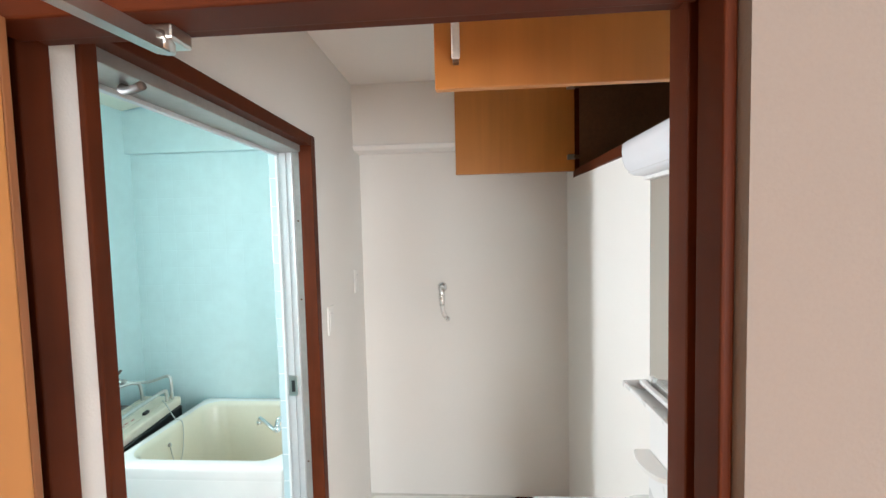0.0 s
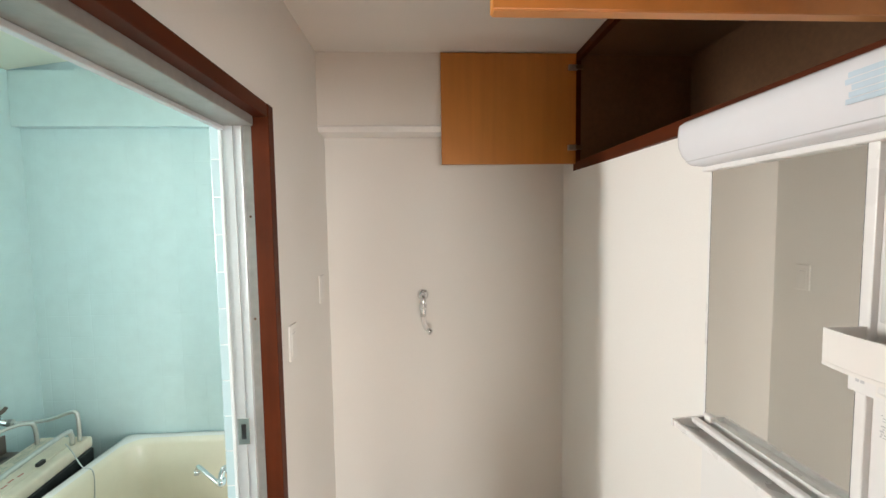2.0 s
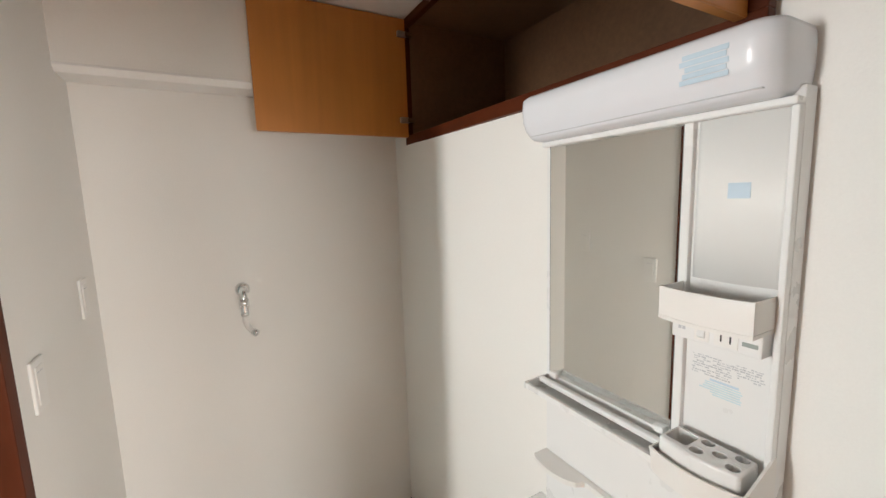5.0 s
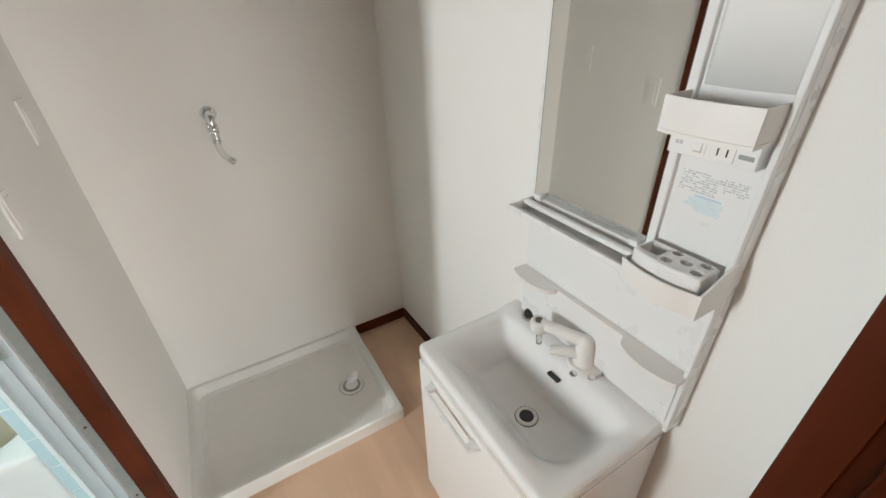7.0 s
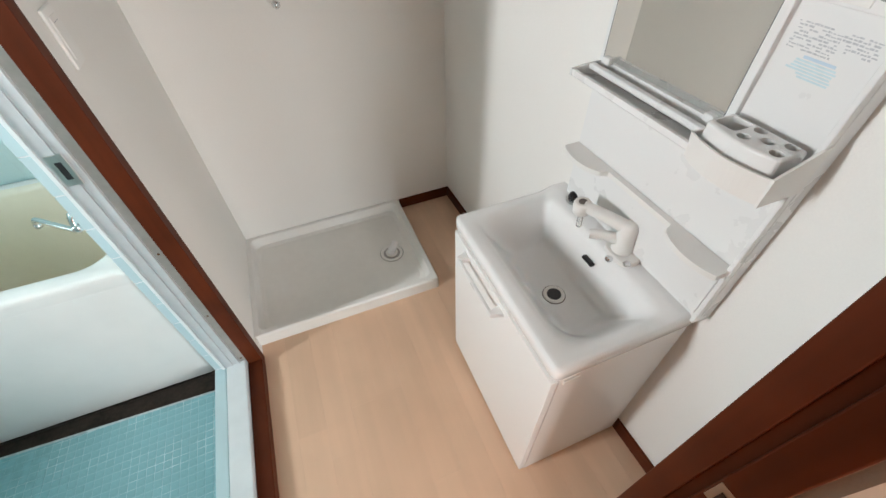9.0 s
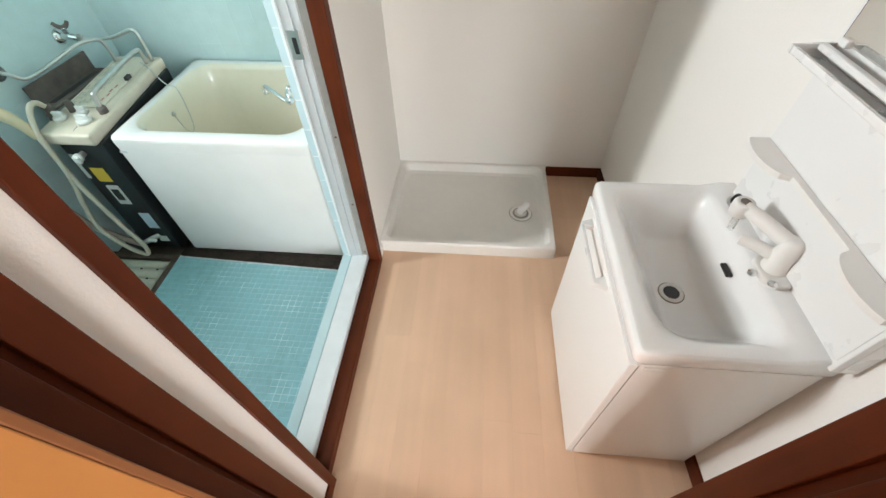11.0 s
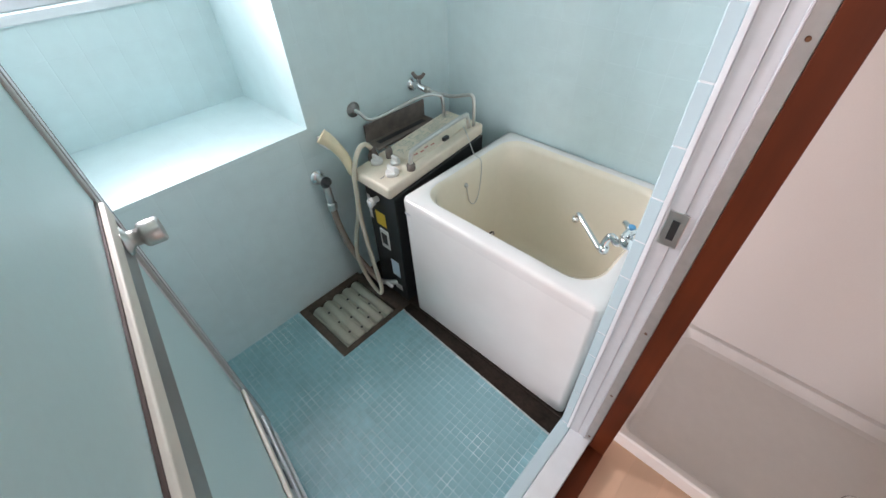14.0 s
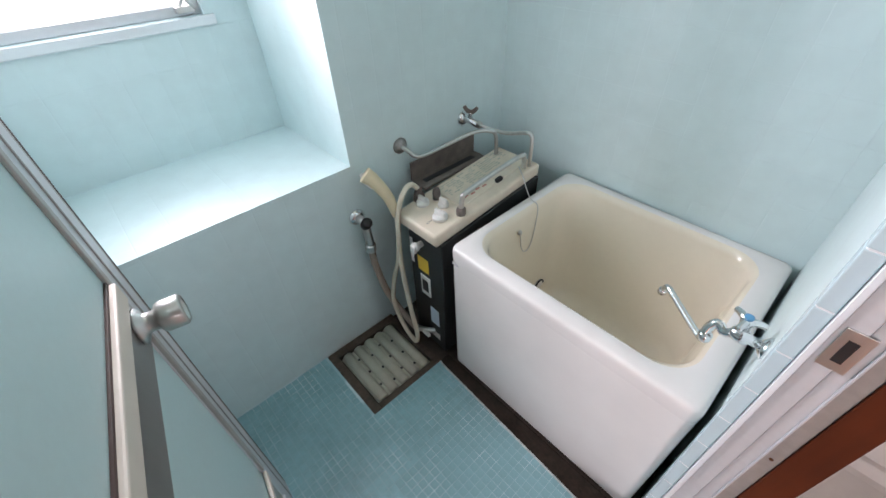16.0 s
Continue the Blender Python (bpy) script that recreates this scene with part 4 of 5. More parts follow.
    line = [(MX + 0.004, 1.040)] + [(lobe(1.040 + 0.01 * k), 1.040 + 0.01 * k) for k in range(52)] + [(MX + 0.004, 1.550)]
    led = part("ledge", prism(line, "z", 0.884, 0.898), WARM_PLASTIC, t, "off-white moulded ledge", smooth=False)
    part("ledge_apron", box(MX - 0.002, MX + 0.0055, 1.05, 1.54, 0.74, 0.884, 0.002), WHITE_PLASTIC, led)
    return t


vanity_mirror()


def carve(ob, cutters):
    """Cut the cutters' shapes out of a mesh and throw the cutters away."""
    for c in cutters:
        mod = ob.modifiers.new("cut", "BOOLEAN")
        mod.object, mod.operation, mod.solver = c, "DIFFERENCE", "EXACT"
    bpy.context.view_layer.update()
    me = bpy.data.meshes.new_from_object(ob.evaluated_get(bpy.context.evaluated_depsgraph_get()))
    ob.modifiers.clear()
    ob.data = me
    for c in cutters:
        bpy.data.objects.remove(c)


def brush_stand():
    t = thing("toothbrush_stand", "white plastic toothbrush stand with round holes in the tray", "toothbrush holder", (0, 0, 1.0942))
    n = 12
    front = [(MX - 0.066 - 0.018 * math.sin(math.pi * (0.1 + 0.8 * k / n)), 1.050 + 0.132 * k / n) for k in range(n + 1)]
    body = part("body", prism(front + [(MX - 0.012, 1.182), (MX - 0.012, 1.050)], "z", 0.0, 0.068, 0.006, 3), WHITE_PLASTIC, t, smooth=True)
    for f in body.data.polygons:
        f.use_smooth = f.area < 0.0004
    cutters = [part("cutter", box(MX - 0.064, MX - 0.020, 1.136, 1.175, 0.025, 0.09, 0.005), WHITE_PLASTIC, t)]
    for x, y in ((-0.062, 1.121), (-0.060, 1.066), (-0.043, 1.094), (-0.025, 1.121), (-0.025, 1.068)):
        cutters.append(part("cutter", lathe([(0.0105, 0.02), (0.0105, 0.09)], 20, pose(MX + x, y, 0)), WHITE_PLASTIC, t))
    carve(body, cutters)


brush_stand()

# ---- hall things ----
def hall_door():
    t = thing("hall_door", "orange-brown veneer door standing open in the hall", "door")
    part("leaf", box(-0.436, -0.396, -0.055, 0.718, 0.006, 1.825, 0.002), LEAF, t)
    part("leaf_edge", box(-0.4355, -0.3965, 0.718, 0.728, 0.006, 1.825, 0.002), LEAF_EDGE, t, "brown wooden leaf edge")
    for z in (0.25, 1.55):
        part("hinge", lathe([(0.007, -0.05), (0.007, 0.05)], 12, pose(-0.449, 0.727, z)), STEEL, t, smooth=True)
    k = part("knob", lathe([(0.026, 0), (0.026, 0.006), (0.012, 0.010), (0.012, 0.03), (0.024, 0.04), (0.026, 0.06), (0.016, 0.068)], 24, pose(-0.396, 0.0, 0.93, 0, 90, 0)), STEEL, t, "steel door knob", smooth=True)
    part("stay_bracket", box(-0.285, -0.235, 0.756, 0.790, HEAD - 0.030, HEAD - 0.0125, 0.003), STEEL, t, "small dull chrome stay bracket")
    arm = part("stay_arm", tube([(-0.252, 0.764, 1.804), (-0.300, 0.425, 1.804)], 0.012, sides=4, smooth_line=False), STEEL, t, "flat steel stay arm")
    part("stay_foot", box(-0.3965, -0.290, 0.405, 0.432, 1.796, 1.812, 0.003), STEEL, arm)
    part("stay_pivot", lathe([(0.012, -0.008), (0.012, 0.01), (0.008, 0.013)], 16, pose(-0.252, 0.764, 1.806)), STEEL, arm, smooth=True)


hall_door()

# ---- bathroom things ----
def bath_window():
    t = thing("window_1", "bright frosted window with a white aluminium frame in the niche", "window", kind="structure")
    x = NX
    part("window_sill", box(x - 0.10, x + 0.012, WY0, WY1 + 0.03, WZ0 - 0.03, WZ0 - 0.001, 0.003), SILL_WHITE, t, "white window sill")
    for b in ((WY0, WY0 + 0.025, WZ0, WZ1), (WY1 - 0.025, WY1, WZ0, WZ1), (WY0 + 0.025, WY1 - 0.025, WZ0, WZ0 + 0.03), (WY0 + 0.025, WY1 - 0.025, WZ1 - 0.025, WZ1)):
        part("window_frame", box(x - 0.07, x - 0.02, b[0], b[1], b[2], b[3], 0.003), ALU, t)
    part("pane", box(x - 0.050, x - 0.045, WY0 + 0.025, WY1 - 0.025, WZ0 + 0.03, WZ1 - 0.025), PANE, t, "bright frosted pane").visible_shadow = False
    h = part("window_catch", box(x - 0.02, x + 0.012, WY1 - 0.075, WY1 - 0.02, WZ0 + 0.012, WZ0 + 0.03, 0.003), STEEL, t, "steel casement catch")
    part("catch_lever", tube([(x - 0.005, WY1 - 0.06, WZ0 + 0.03), (x + 0.014, WY1 - 0.045, WZ0 + 0.05), (x + 0.012, WY1 - 0.02, WZ0 + 0.02)], 0.005), STEEL, h, smooth=True)


bath_window()


def bathtub():
    t = thing("bathtub", "small deep bathtub, ivory inside with a white apron", "bathtub")
    x0, x1, y0, y1, top = -1.466, -0.668, 1.843, 2.522, 0.632
    loops = []
    for g, z, r in ((-0.010, 0.0, 0.025), (-0.006, 0.30, 0.025), (-0.003, 0.572, 0.025), (-0.0034, 0.576, 0.025), (-0.003, 0.580, 0.025), (-0.002, 0.590, 0.025)):
        loops.append([(x, y, z) for x, y in rounded_rect(x0 - g, x1 + g, y0 - g, y1 + g, r, 8)])
    part("apron", loft(loops, close_first=True), TUB_OUT, t, "white bath apron")
    loops = []
    for g, z, r in ((-0.002, 0.589, 0.025), (-0.001, 0.610, 0.026), (-0.002, 0.622, 0.026), (-0.005, 0.629, 0.026), (-0.014, top, 0.03)):
        loops.append([(x, y, z) for x, y in rounded_rect(x0 - g, x1 + g, y0 - g, y1 + g, r, 8)])
    def opening(k, g, z, r):
        """A loop between the outer rim (k = 0) and the mouth of the tub (k = 1), then g further in."""
        return [(x, y, z) for x, y in rounded_rect(x0 + 0.014 + 0.026 * k + g, x1 - 0.014 - 0.048 * k - g, y0 + 0.014 + 0.046 * k + g, y1 - 0.014 - 0.026 * k - g, r, 8)]
    loops += [opening(0.35, 0, top + 0.002, 0.05), opening(0.8, 0, top + 0.001, 0.08), opening(1, 0, top - 0.004, 0.095)]
    part("rim", loft(loops), TUB_OUT, t, "white rolled rim", smooth=True)
    loops = [opening(1, g, z, r) for g, z, r in ((0, top - 0.004, 0.095), (0.008, top - 0.012, 0.10), (0.014, top - 0.03, 0.10), (0.034, 0.35, 0.11), (0.052, 0.15, 0.12), (0.072, 0.10, 0.12), (0.117, 0.082, 0.10), (0.197, 0.078, 0.05))]
    part("inside", loft(loops, close_last=True), TUB, t, "ivory enamelled inside", smooth=True)
    d = part("circulation_port", lathe([(0.028, 0), (0.028, 0.006), (0.02, 0.009)], 24, pose(x0 + 0.088, 2.290, 0.192, 0, 90, 0)), PAPER, t, "round circulation port with black ring", smooth=True)
    part("port_ring", tube([(x0 + 0.095, 2.290 + 0.027 * math.cos(a), 0.192 + 0.027 * math.sin(a)) for a in [2 * math.pi * k / 16 for k in range(13)]], 0.004, sides=8), BLACK, d, smooth=True)
    part("badge", bars([(-1.452, -1.424, 0.563, 0.573)], lambda u, v, h: (u, y0 + 0.0032 - h, v), 0.0015), GREY_PRINT, t, "small grey badge")


bathtub()


def ball_chain():
    t = thing("plug_chain", "steel ball chain hanging from the heater into the tub", "chain")
    line = curve_points([(-1.54, 2.28, 0.72), (-1.50, 2.26, 0.70), (-1.445, 2.238, 0.646), (-1.405, 2.236, 0.63), (-1.401, 2.236, 0.56), (-1.396, 2.215, 0.47), (-1.394, 2.185, 0.445), (-1.395, 2.155, 0.475), (-1.400, 2.140, 0.555)], 10)
    part("chain", tube(line, 0.0022, sides=6, smooth_line=False), STEEL, t, smooth=True)
    part("hook", lathe([(0.007, 0), (0.009, 0.006), (0.004, 0.016)], 14, pose(-1.400, 2.140, 0.552)), STEEL, t, smooth=True)


ball_chain()


def bath_heater():
    t = thing("bath_heater", "old black gas bath heater with an aged ivory top", "water heater")
    x0, x1, y0, y1 = -1.688, -1.506, 1.845, 2.37
    def tilt(bm):
        """The top rises towards the back."""
        for v in bm.verts:
            v.co.z += 0.052 * (v.co.y - y0) / (y1 - y0)
        return bm
    part("casing", prism([(y0, 0.0), (y1, 0.0), (y1, 0.655), (y0, 0.603)], "x", x0, x1 + 0.002, 0.004), HEATER_BODY, t, "black steel casing")
    lid = part("lid", tilt(box(x0 - 0.042, x1 - 0.006, y0 - 0.016, y1 + 0.012, 0.60, 0.650, 0.012, 4)), HEATER_LID, t, "aged ivory plastic top", smooth=True)
    part("lid_step", tilt(box(x0 - 0.024, x1 - 0.050, y0 + 0.15, y1 - 0.01, 0.648, 0.655, 0.003)), HEATER_LID, lid)
    rng = random.Random(7)
    rows = []
    for y_a, y_b, lines in ((0.165, 0.255, 7), (0.262, 0.345, 8), (0.352, 0.44, 7), (0.448, 0.50, 5)):
        for k in range(lines):
            y = y0 + y_a + rng.uniform(0, 0.012)
            while y < y0 + y_b - 0.008:
                w = rng.uniform(0.004, 0.022)
                if rng.random() < 0.8:
                    v = x0 - 0.014 + 0.0108 * k
                    rows.append((y, min(y + w, y0 + y_b), v, v + rng.uniform(0.003, 0.0065)))
                y += w + rng.uniform(0.001, 0.004)
    part("instruction_print", tilt(bars(rows, lambda u, v, h: (v, u, 0.6552 + h), 0.0003)), PRINT_WORN, lid, "lines of unreadable grey-green print")
    part("warning_print", tilt(bars([(y0 + 0.19 + 0.03 * k, y0 + 0.21 + 0.03 * k, x0 + 0.098 + 0.006 * (k % 2), x0 + 0.106 + 0.006 * (k % 2)) for k in range(4)], lambda u, v, h: (v, u, 0.6552 + h))), RED_PRINT, lid, "faded red print")
    for x, y, r in ((x0 + 0.005, y0 + 0.075, 0.024), (x0 + 0.072, y0 + 0.115, 0.020), (x0 + 0.112, y0 + 0.062, 0.027)):
        kn = part("knob", tilt(lathe([(r, 0.0), (r, 0.012), (r * 0.92, 0.016)], 24, pose(x, y, 0.648))), PAPER, lid, "white control knob", smooth=True)
        part("knob_grip", tilt(box(x - r * 0.9, x + r * 0.9, y - 0.006, y + 0.006, 0.662, 0.682, 0.004)), PAPER, kn)
    part("dial_ticks", tilt(bars([(y0 + 0.012 + 0.004 * k, y0 + 0.0135 + 0.004 * k, x0 + 0.096, x0 + 0.102) for k in range(6)], lambda u, v, h: (v, u, 0.6503 + h))), DARK_PRINT, lid)
    hd = part("grab_bar", tilt(tube([(x1 - 0.03, y0 + 0.125, 0.66), (x1 - 0.03, y0 + 0.13, 0.705), (x1 - 0.03, y0 + 0.165, 0.725), (x1 - 0.028, y0 + 0.42, 0.725), (x1 - 0.028, y0 + 0.455, 0.705), (x1 - 0.028, y0 + 0.46, 0.66)], 0.009, per=6)), STEEL, t, "steel swivel water spout", smooth=True)
    part("bar_collar", tilt(lathe([(0.017, 0.0), (0.017, 0.022), (0.012, 0.028)], 16, pose(x1 - 0.03, y0 + 0.125, 0.648))), GREY_PLATE, hd, smooth=True)
    part("black_button", tilt(box(x1 - 0.060, x1 - 0.043, y0 + 0.33, y0 + 0.36, 0.654, 0.669, 0.003)), BLACK, lid)
    plate = part("back_plate", box(-1.820, -1.811, 1.978, 2.320, 0.670, 0.748, 0.002), GREY_PLATE, t, "grey enamel splash plate against the wall")
    part("plate_fold", box(-1.811, -1.738, 1.978, 2.320, 0.662, 0.674, 0.002), GREY_PLATE, plate)
    part("plate_slot", box(-1.790, -1.765, 2.01, 2.28, 0.6735, 0.675), HEATER_BODY, plate)
    part("hose_joint", lathe([(0.022, 0), (0.022, 0.02), (0.014, 0.045), (0.014, 0.06)], 18, pose(-1.715, 1.93, 0.65, 0, 0, 0)), GREY_PLATE, t, "dark hose joint", smooth=True)
    part("hose_joint", lathe([(0.015, 0), (0.015, 0.035), (0.011, 0.05)], 18, pose(-1.668, 1.975, 0.655, 0, 0, 0)), GREY_PLATE, t, "dark hose joint", smooth=True)
    tap = part("drain_tap", lathe([(0.012, 0), (0.012, 0.02), (0.018, 0.024), (0.018, 0.034)], 14, pose(x0 + 0.075, y0, 0.555, 90, 0, 0)), PAPER, t, "white drain knob on the front", smooth=True)
    part("tap_wing", box(x0 + 0.062, x0 + 0.088, y0 - 0.045, y0 - 0.033, 0.535, 0.565, 0.004), PAPER, tap)
    part("yellow_sticker", box(x0 + 0.045, x0 + 0.105, y0 - 0.0015, y0 + 0.001, 0.415, 0.485), YELLOW, t, "yellow warning sticker")
    part("window_rim", box(x0 + 0.055, x0 + 0.11, y0 - 0.004, y0 + 0.001, 0.29, 0.395, 0.003), PAPER, t, "white rim of the flame window")
    part("flame_window", box(x0 + 0.066, x0 + 0.100, y0 - 0.0055, y0 - 0.003, 0.315, 0.375, 0.001), BLACK, t)
    part("rating_label", box(x0 + 0.10, x0 + 0.150, y0 - 0.0015, y0 + 0.001, 0.14, 0.235), PALE_BLUE, t, "pale rating label")
    part("lower_label", box(x0 + 0.105, x0 + 0.150, y0 - 0.0015, y0 + 0.001, 0.05, 0.085), PAPER, t)
    part("label_strip", box(x0 + 0.006, x0 + 0.022, y0 - 0.0015, y0 + 0.001, 0.43, 0.55), PAPER, t)
    co = part("gas_cock", tube([(x0 + 0.03, y0 - 0.03, 0.055), (x0 + 0.09, y0 - 0.02, 0.085), (x0 + 0.12, y0 + 0.0, 0.09)], 0.012), STEEL, t, "gas cock at the foot", smooth=True)
    part("cock_lever", box(x0 + 0.085, x0 + 0.125, y0 - 0.045, y0 - 0.03, 0.085, 0.098, 0.003), PAPER, co)


bath_heater()


def flange(t, p, r=0.028, mat=CHROME):
    return part("flange", lathe([(r, 0), (r, 0.004), (r * 0.7, 0.012), (r * 0.5, 0.016)], 24, pose(*p, 0, 90, 0)), mat, t, smooth=True)


def water_pipes():
    t = thing("water_pipe", "chrome water pipe with a wall valve feeding the heater", "pipe", group="heater supply pipes")
    flange(t, (BX0, 2.288, 0.818), 0.030)
    part("valve_body", tube([(BX0, 2.288, 0.818), (BX0 + 0.035, 2.292, 0.818), (BX0 + 0.072, 2.304, 0.806)], 0.014), CHROME, t, smooth=True)
    part("valve_nut", lathe([(0.013, 0), (0.016, 0.003), (0.016, 0.016), (0.012, 0.019)], 6, pose(BX0 + 0.066, 2.302, 0.808, 0, 100, 15)), STEEL, t)
    hv = part("valve_handle", lathe([(0.010, 0.01), (0.010, 0.03), (0.014, 0.032)], 12, pose(BX0 + 0.038, 2.293, 0.818)), CHROME, t, smooth=True)
    for d in (-1, 1):
        part("handle_wing", tube([(BX0 + 0.038, 2.293, 0.850), (BX0 + 0.038 + d * 0.014, 2.293 + d * 0.006, 0.858), (BX0 + 0.038 + d * 0.026, 2.293 + d * 0.010, 0.872)], 0.008, radii=(0.010, 0.007)), GREY_PLATE, hv, "dull grey handle wing", smooth=True)
    part("pipe", tube([(BX0 + 0.078, 2.306, 0.804), (BX0 + 0.13, 2.325, 0.796), (BX0 + 0.20, 2.335, 0.800), (BX0 + 0.27, 2.340, 0.822), (BX0 + 0.298, 2.342, 0.826), (BX0 + 0.310, 2.342, 0.80), (BX0 + 0.312, 2.340, 0.70)], 0.0075), STEEL, t, smooth=True)
    u = thing("water_pipe", "bent chrome water pipe from the wall to the heater", "pipe", group="heater supply pipes")
    flange(u, (BX0, 1.962, 0.815), 0.030, STEEL_DIRTY)
    part("pipe", tube([(BX0, 1.962, 0.815), (BX0 + 0.035, 1.965, 0.81), (BX0 + 0.06, 2.0, 0.778), (BX0 + 0.075, 2.12, 0.785), (BX0 + 0.105, 2.24, 0.805), (BX0 + 0.14, 2.30, 0.802), (BX0 + 0.155, 2.318, 0.775), (BX0 + 0.158, 2.322, 0.655)], 0.0075), STEEL, u, smooth=True)


water_pipes()


def gas_hose():
    t = thing("gas_hose", "grey-brown gas hose from a wall cock to the heater", "hose")
    flange(t, (BX0, 1.732, 0.612), 0.032)
    part("cock", tube([(BX0, 1.732, 0.612), (BX0 + 0.035, 1.733, 0.612), (BX0 + 0.05, 1.735, 0.59), (BX0 + 0.052, 1.738, 0.50)], 0.016), STEEL, t, "dull metal gas cock", smooth=True)
    part("cock_head", lathe([(0.018, 0), (0.02, 0.01), (0.02, 0.032), (0.014, 0.04)], 18, pose(BX0 + 0.05, 1.733, 0.598, 0, 40, 0)), BLACK, t, "black cock handle", smooth=True)
    part("coupling", lathe([(0.02, 0), (0.021, 0.006), (0.021, 0.03), (0.017, 0.034)], 10, pose(BX0 + 0.052, 1.738, 0.475)), STEEL, t)
    part("hose", tube([(BX0 + 0.052, 1.738, 0.48), (BX0 + 0.053, 1.745, 0.38), (BX0 + 0.07, 1.765, 0.24), (BX0 + 0.12, 1.79, 0.13), (BX0 + 0.19, 1.812, 0.055)], 0.014), HOSE_GREY, t, "grey-brown rubber hose", smooth=True)


gas_hose()


def hand_shower():
    t = thing("hand_shower", "yellowed hand shower with a cream hose on a wall hook", "shower")
    part("handle", tube([(-1.790, 1.765, 0.800), (-1.77, 1.785, 0.775), (-1.735, 1.81, 0.715), (-1.715, 1.822, 0.64)], 0.018, radii=(0.029, 0.015), sides=16), YELLOWED, t, "yellowed plastic shower handle", smooth=True)
    part("hook", box(BX0, -1.775, 1.775, 1.80, 0.74, 0.775, 0.004), WARM_PLASTIC, t, "plastic wall hook")
    part("hose", tube([(-1.715, 1.93, 0.70), (-1.712, 1.90, 0.735), (-1.705, 1.86, 0.73), (-1.70, 1.82, 0.66), (-1.70, 1.806, 0.52), (-1.685, 1.796, 0.40), (-1.645, 1.785, 0.22), (-1.612, 1.78, 0.08), (-1.632, 1.775, 0.026), (-1.70, 1.77, 0.09), (-1.747, 1.772, 0.20), (-1.736, 1.785, 0.33), (-1.702, 1.795, 0.45), (-1.698, 1.808, 0.56), (-1.715, 1.822, 0.64)], 0.0095), HOSE_WHITE, t, "cream ribbed shower hose", smooth=True)


hand_shower()


def bath_spout():
    t = thing("bath_tap", "chrome bath tap with a long swivel spout on the wall", "tap")
    x, y, z = BX1, 1.948, 0.796
    part("flange", lathe([(0.025, 0), (0.025, 0.004), (0.015, 0.012), (0.012, 0.014)], 24, pose(x, y, z, 0, -90, 0)), CHROME, t, smooth=True)
    part("body", lathe([(0.010, 0.010), (0.010, 0.030), (0.016, 0.036), (0.018, 0.050), (0.014, 0.064), (0.008, 0.068)], 20, pose(x, y, z, 0, -90, 0)), CHROME, t, smooth=True)
    hd = part("handle", lathe([(0.009, 0), (0.009, 0.014), (0.013, 0.018), (0.014, 0.028), (0.010, 0.032)], 16, pose(x - 0.048, y + 0.004, z + 0.010, -8, -8, 0)), CHROME, t, "three-lobed chrome handle", smooth=True)
    for a in (20, 140, 260):
        part("handle_lobe", tube([(x - 0.052, y + 0.006, z + 0.034), (x - 0.052 + 0.016 * math.cos(radians(a)), y + 0.006 + 0.016 * math.sin(radians(a)), z + 0.037), (x - 0.052 + 0.034 * math.cos(radians(a)), y + 0.006 + 0.034 * math.sin(radians(a)), z + 0.034)], 0.007, radii=(0.009, 0.0065)), CHROME, hd, smooth=True)
    part("cap", lathe([(0.009, 0), (0.009, 0.003), (0.006, 0.004)], 14, pose(x - 0.053, y + 0.008, z + 0.044)), BLUE_CAP, hd, "blue cold-water mark")
    part("neck", tube([(x - 0.060, y, z - 0.004), (x - 0.074, y + 0.004, z - 0.018), (x - 0.086, y + 0.010, z - 0.012), (x - 0.096, y + 0.010, z - 0.014), (x - 0.102, y + 0.004, z - 0.034), (x - 0.100, y - 0.001, z - 0.050)], 0.010), CHROME, t, "swan-bent neck", smooth=True)
    part("joint", lathe([(0.011, -0.012), (0.014, -0.007), (0.014, 0.008), (0.010, 0.012)], 14, pose(x - 0.099, y - 0.002, z - 0.050)), CHROME, t, smooth=True)
    sp = part("spout", tube([(x - 0.099, y - 0.003, z - 0.060), (x - 0.110, y + 0.004, z - 0.063), (x - 0.16, y + 0.036, z - 0.052), (x - 0.205, y + 0.066, z - 0.042), (x - 0.220, y + 0.077, z - 0.044), (x - 0.226, y + 0.081, z - 0.062)], 0.0075), CHROME, t, smooth=True)
    part("spout_tip", lathe([(0.010, 0), (0.010, 0.012), (0.008, 0.014)], 14, pose(x - 0.226, y + 0.081, z - 0.072)), CHROME, sp, smooth=True)


bath_spout()


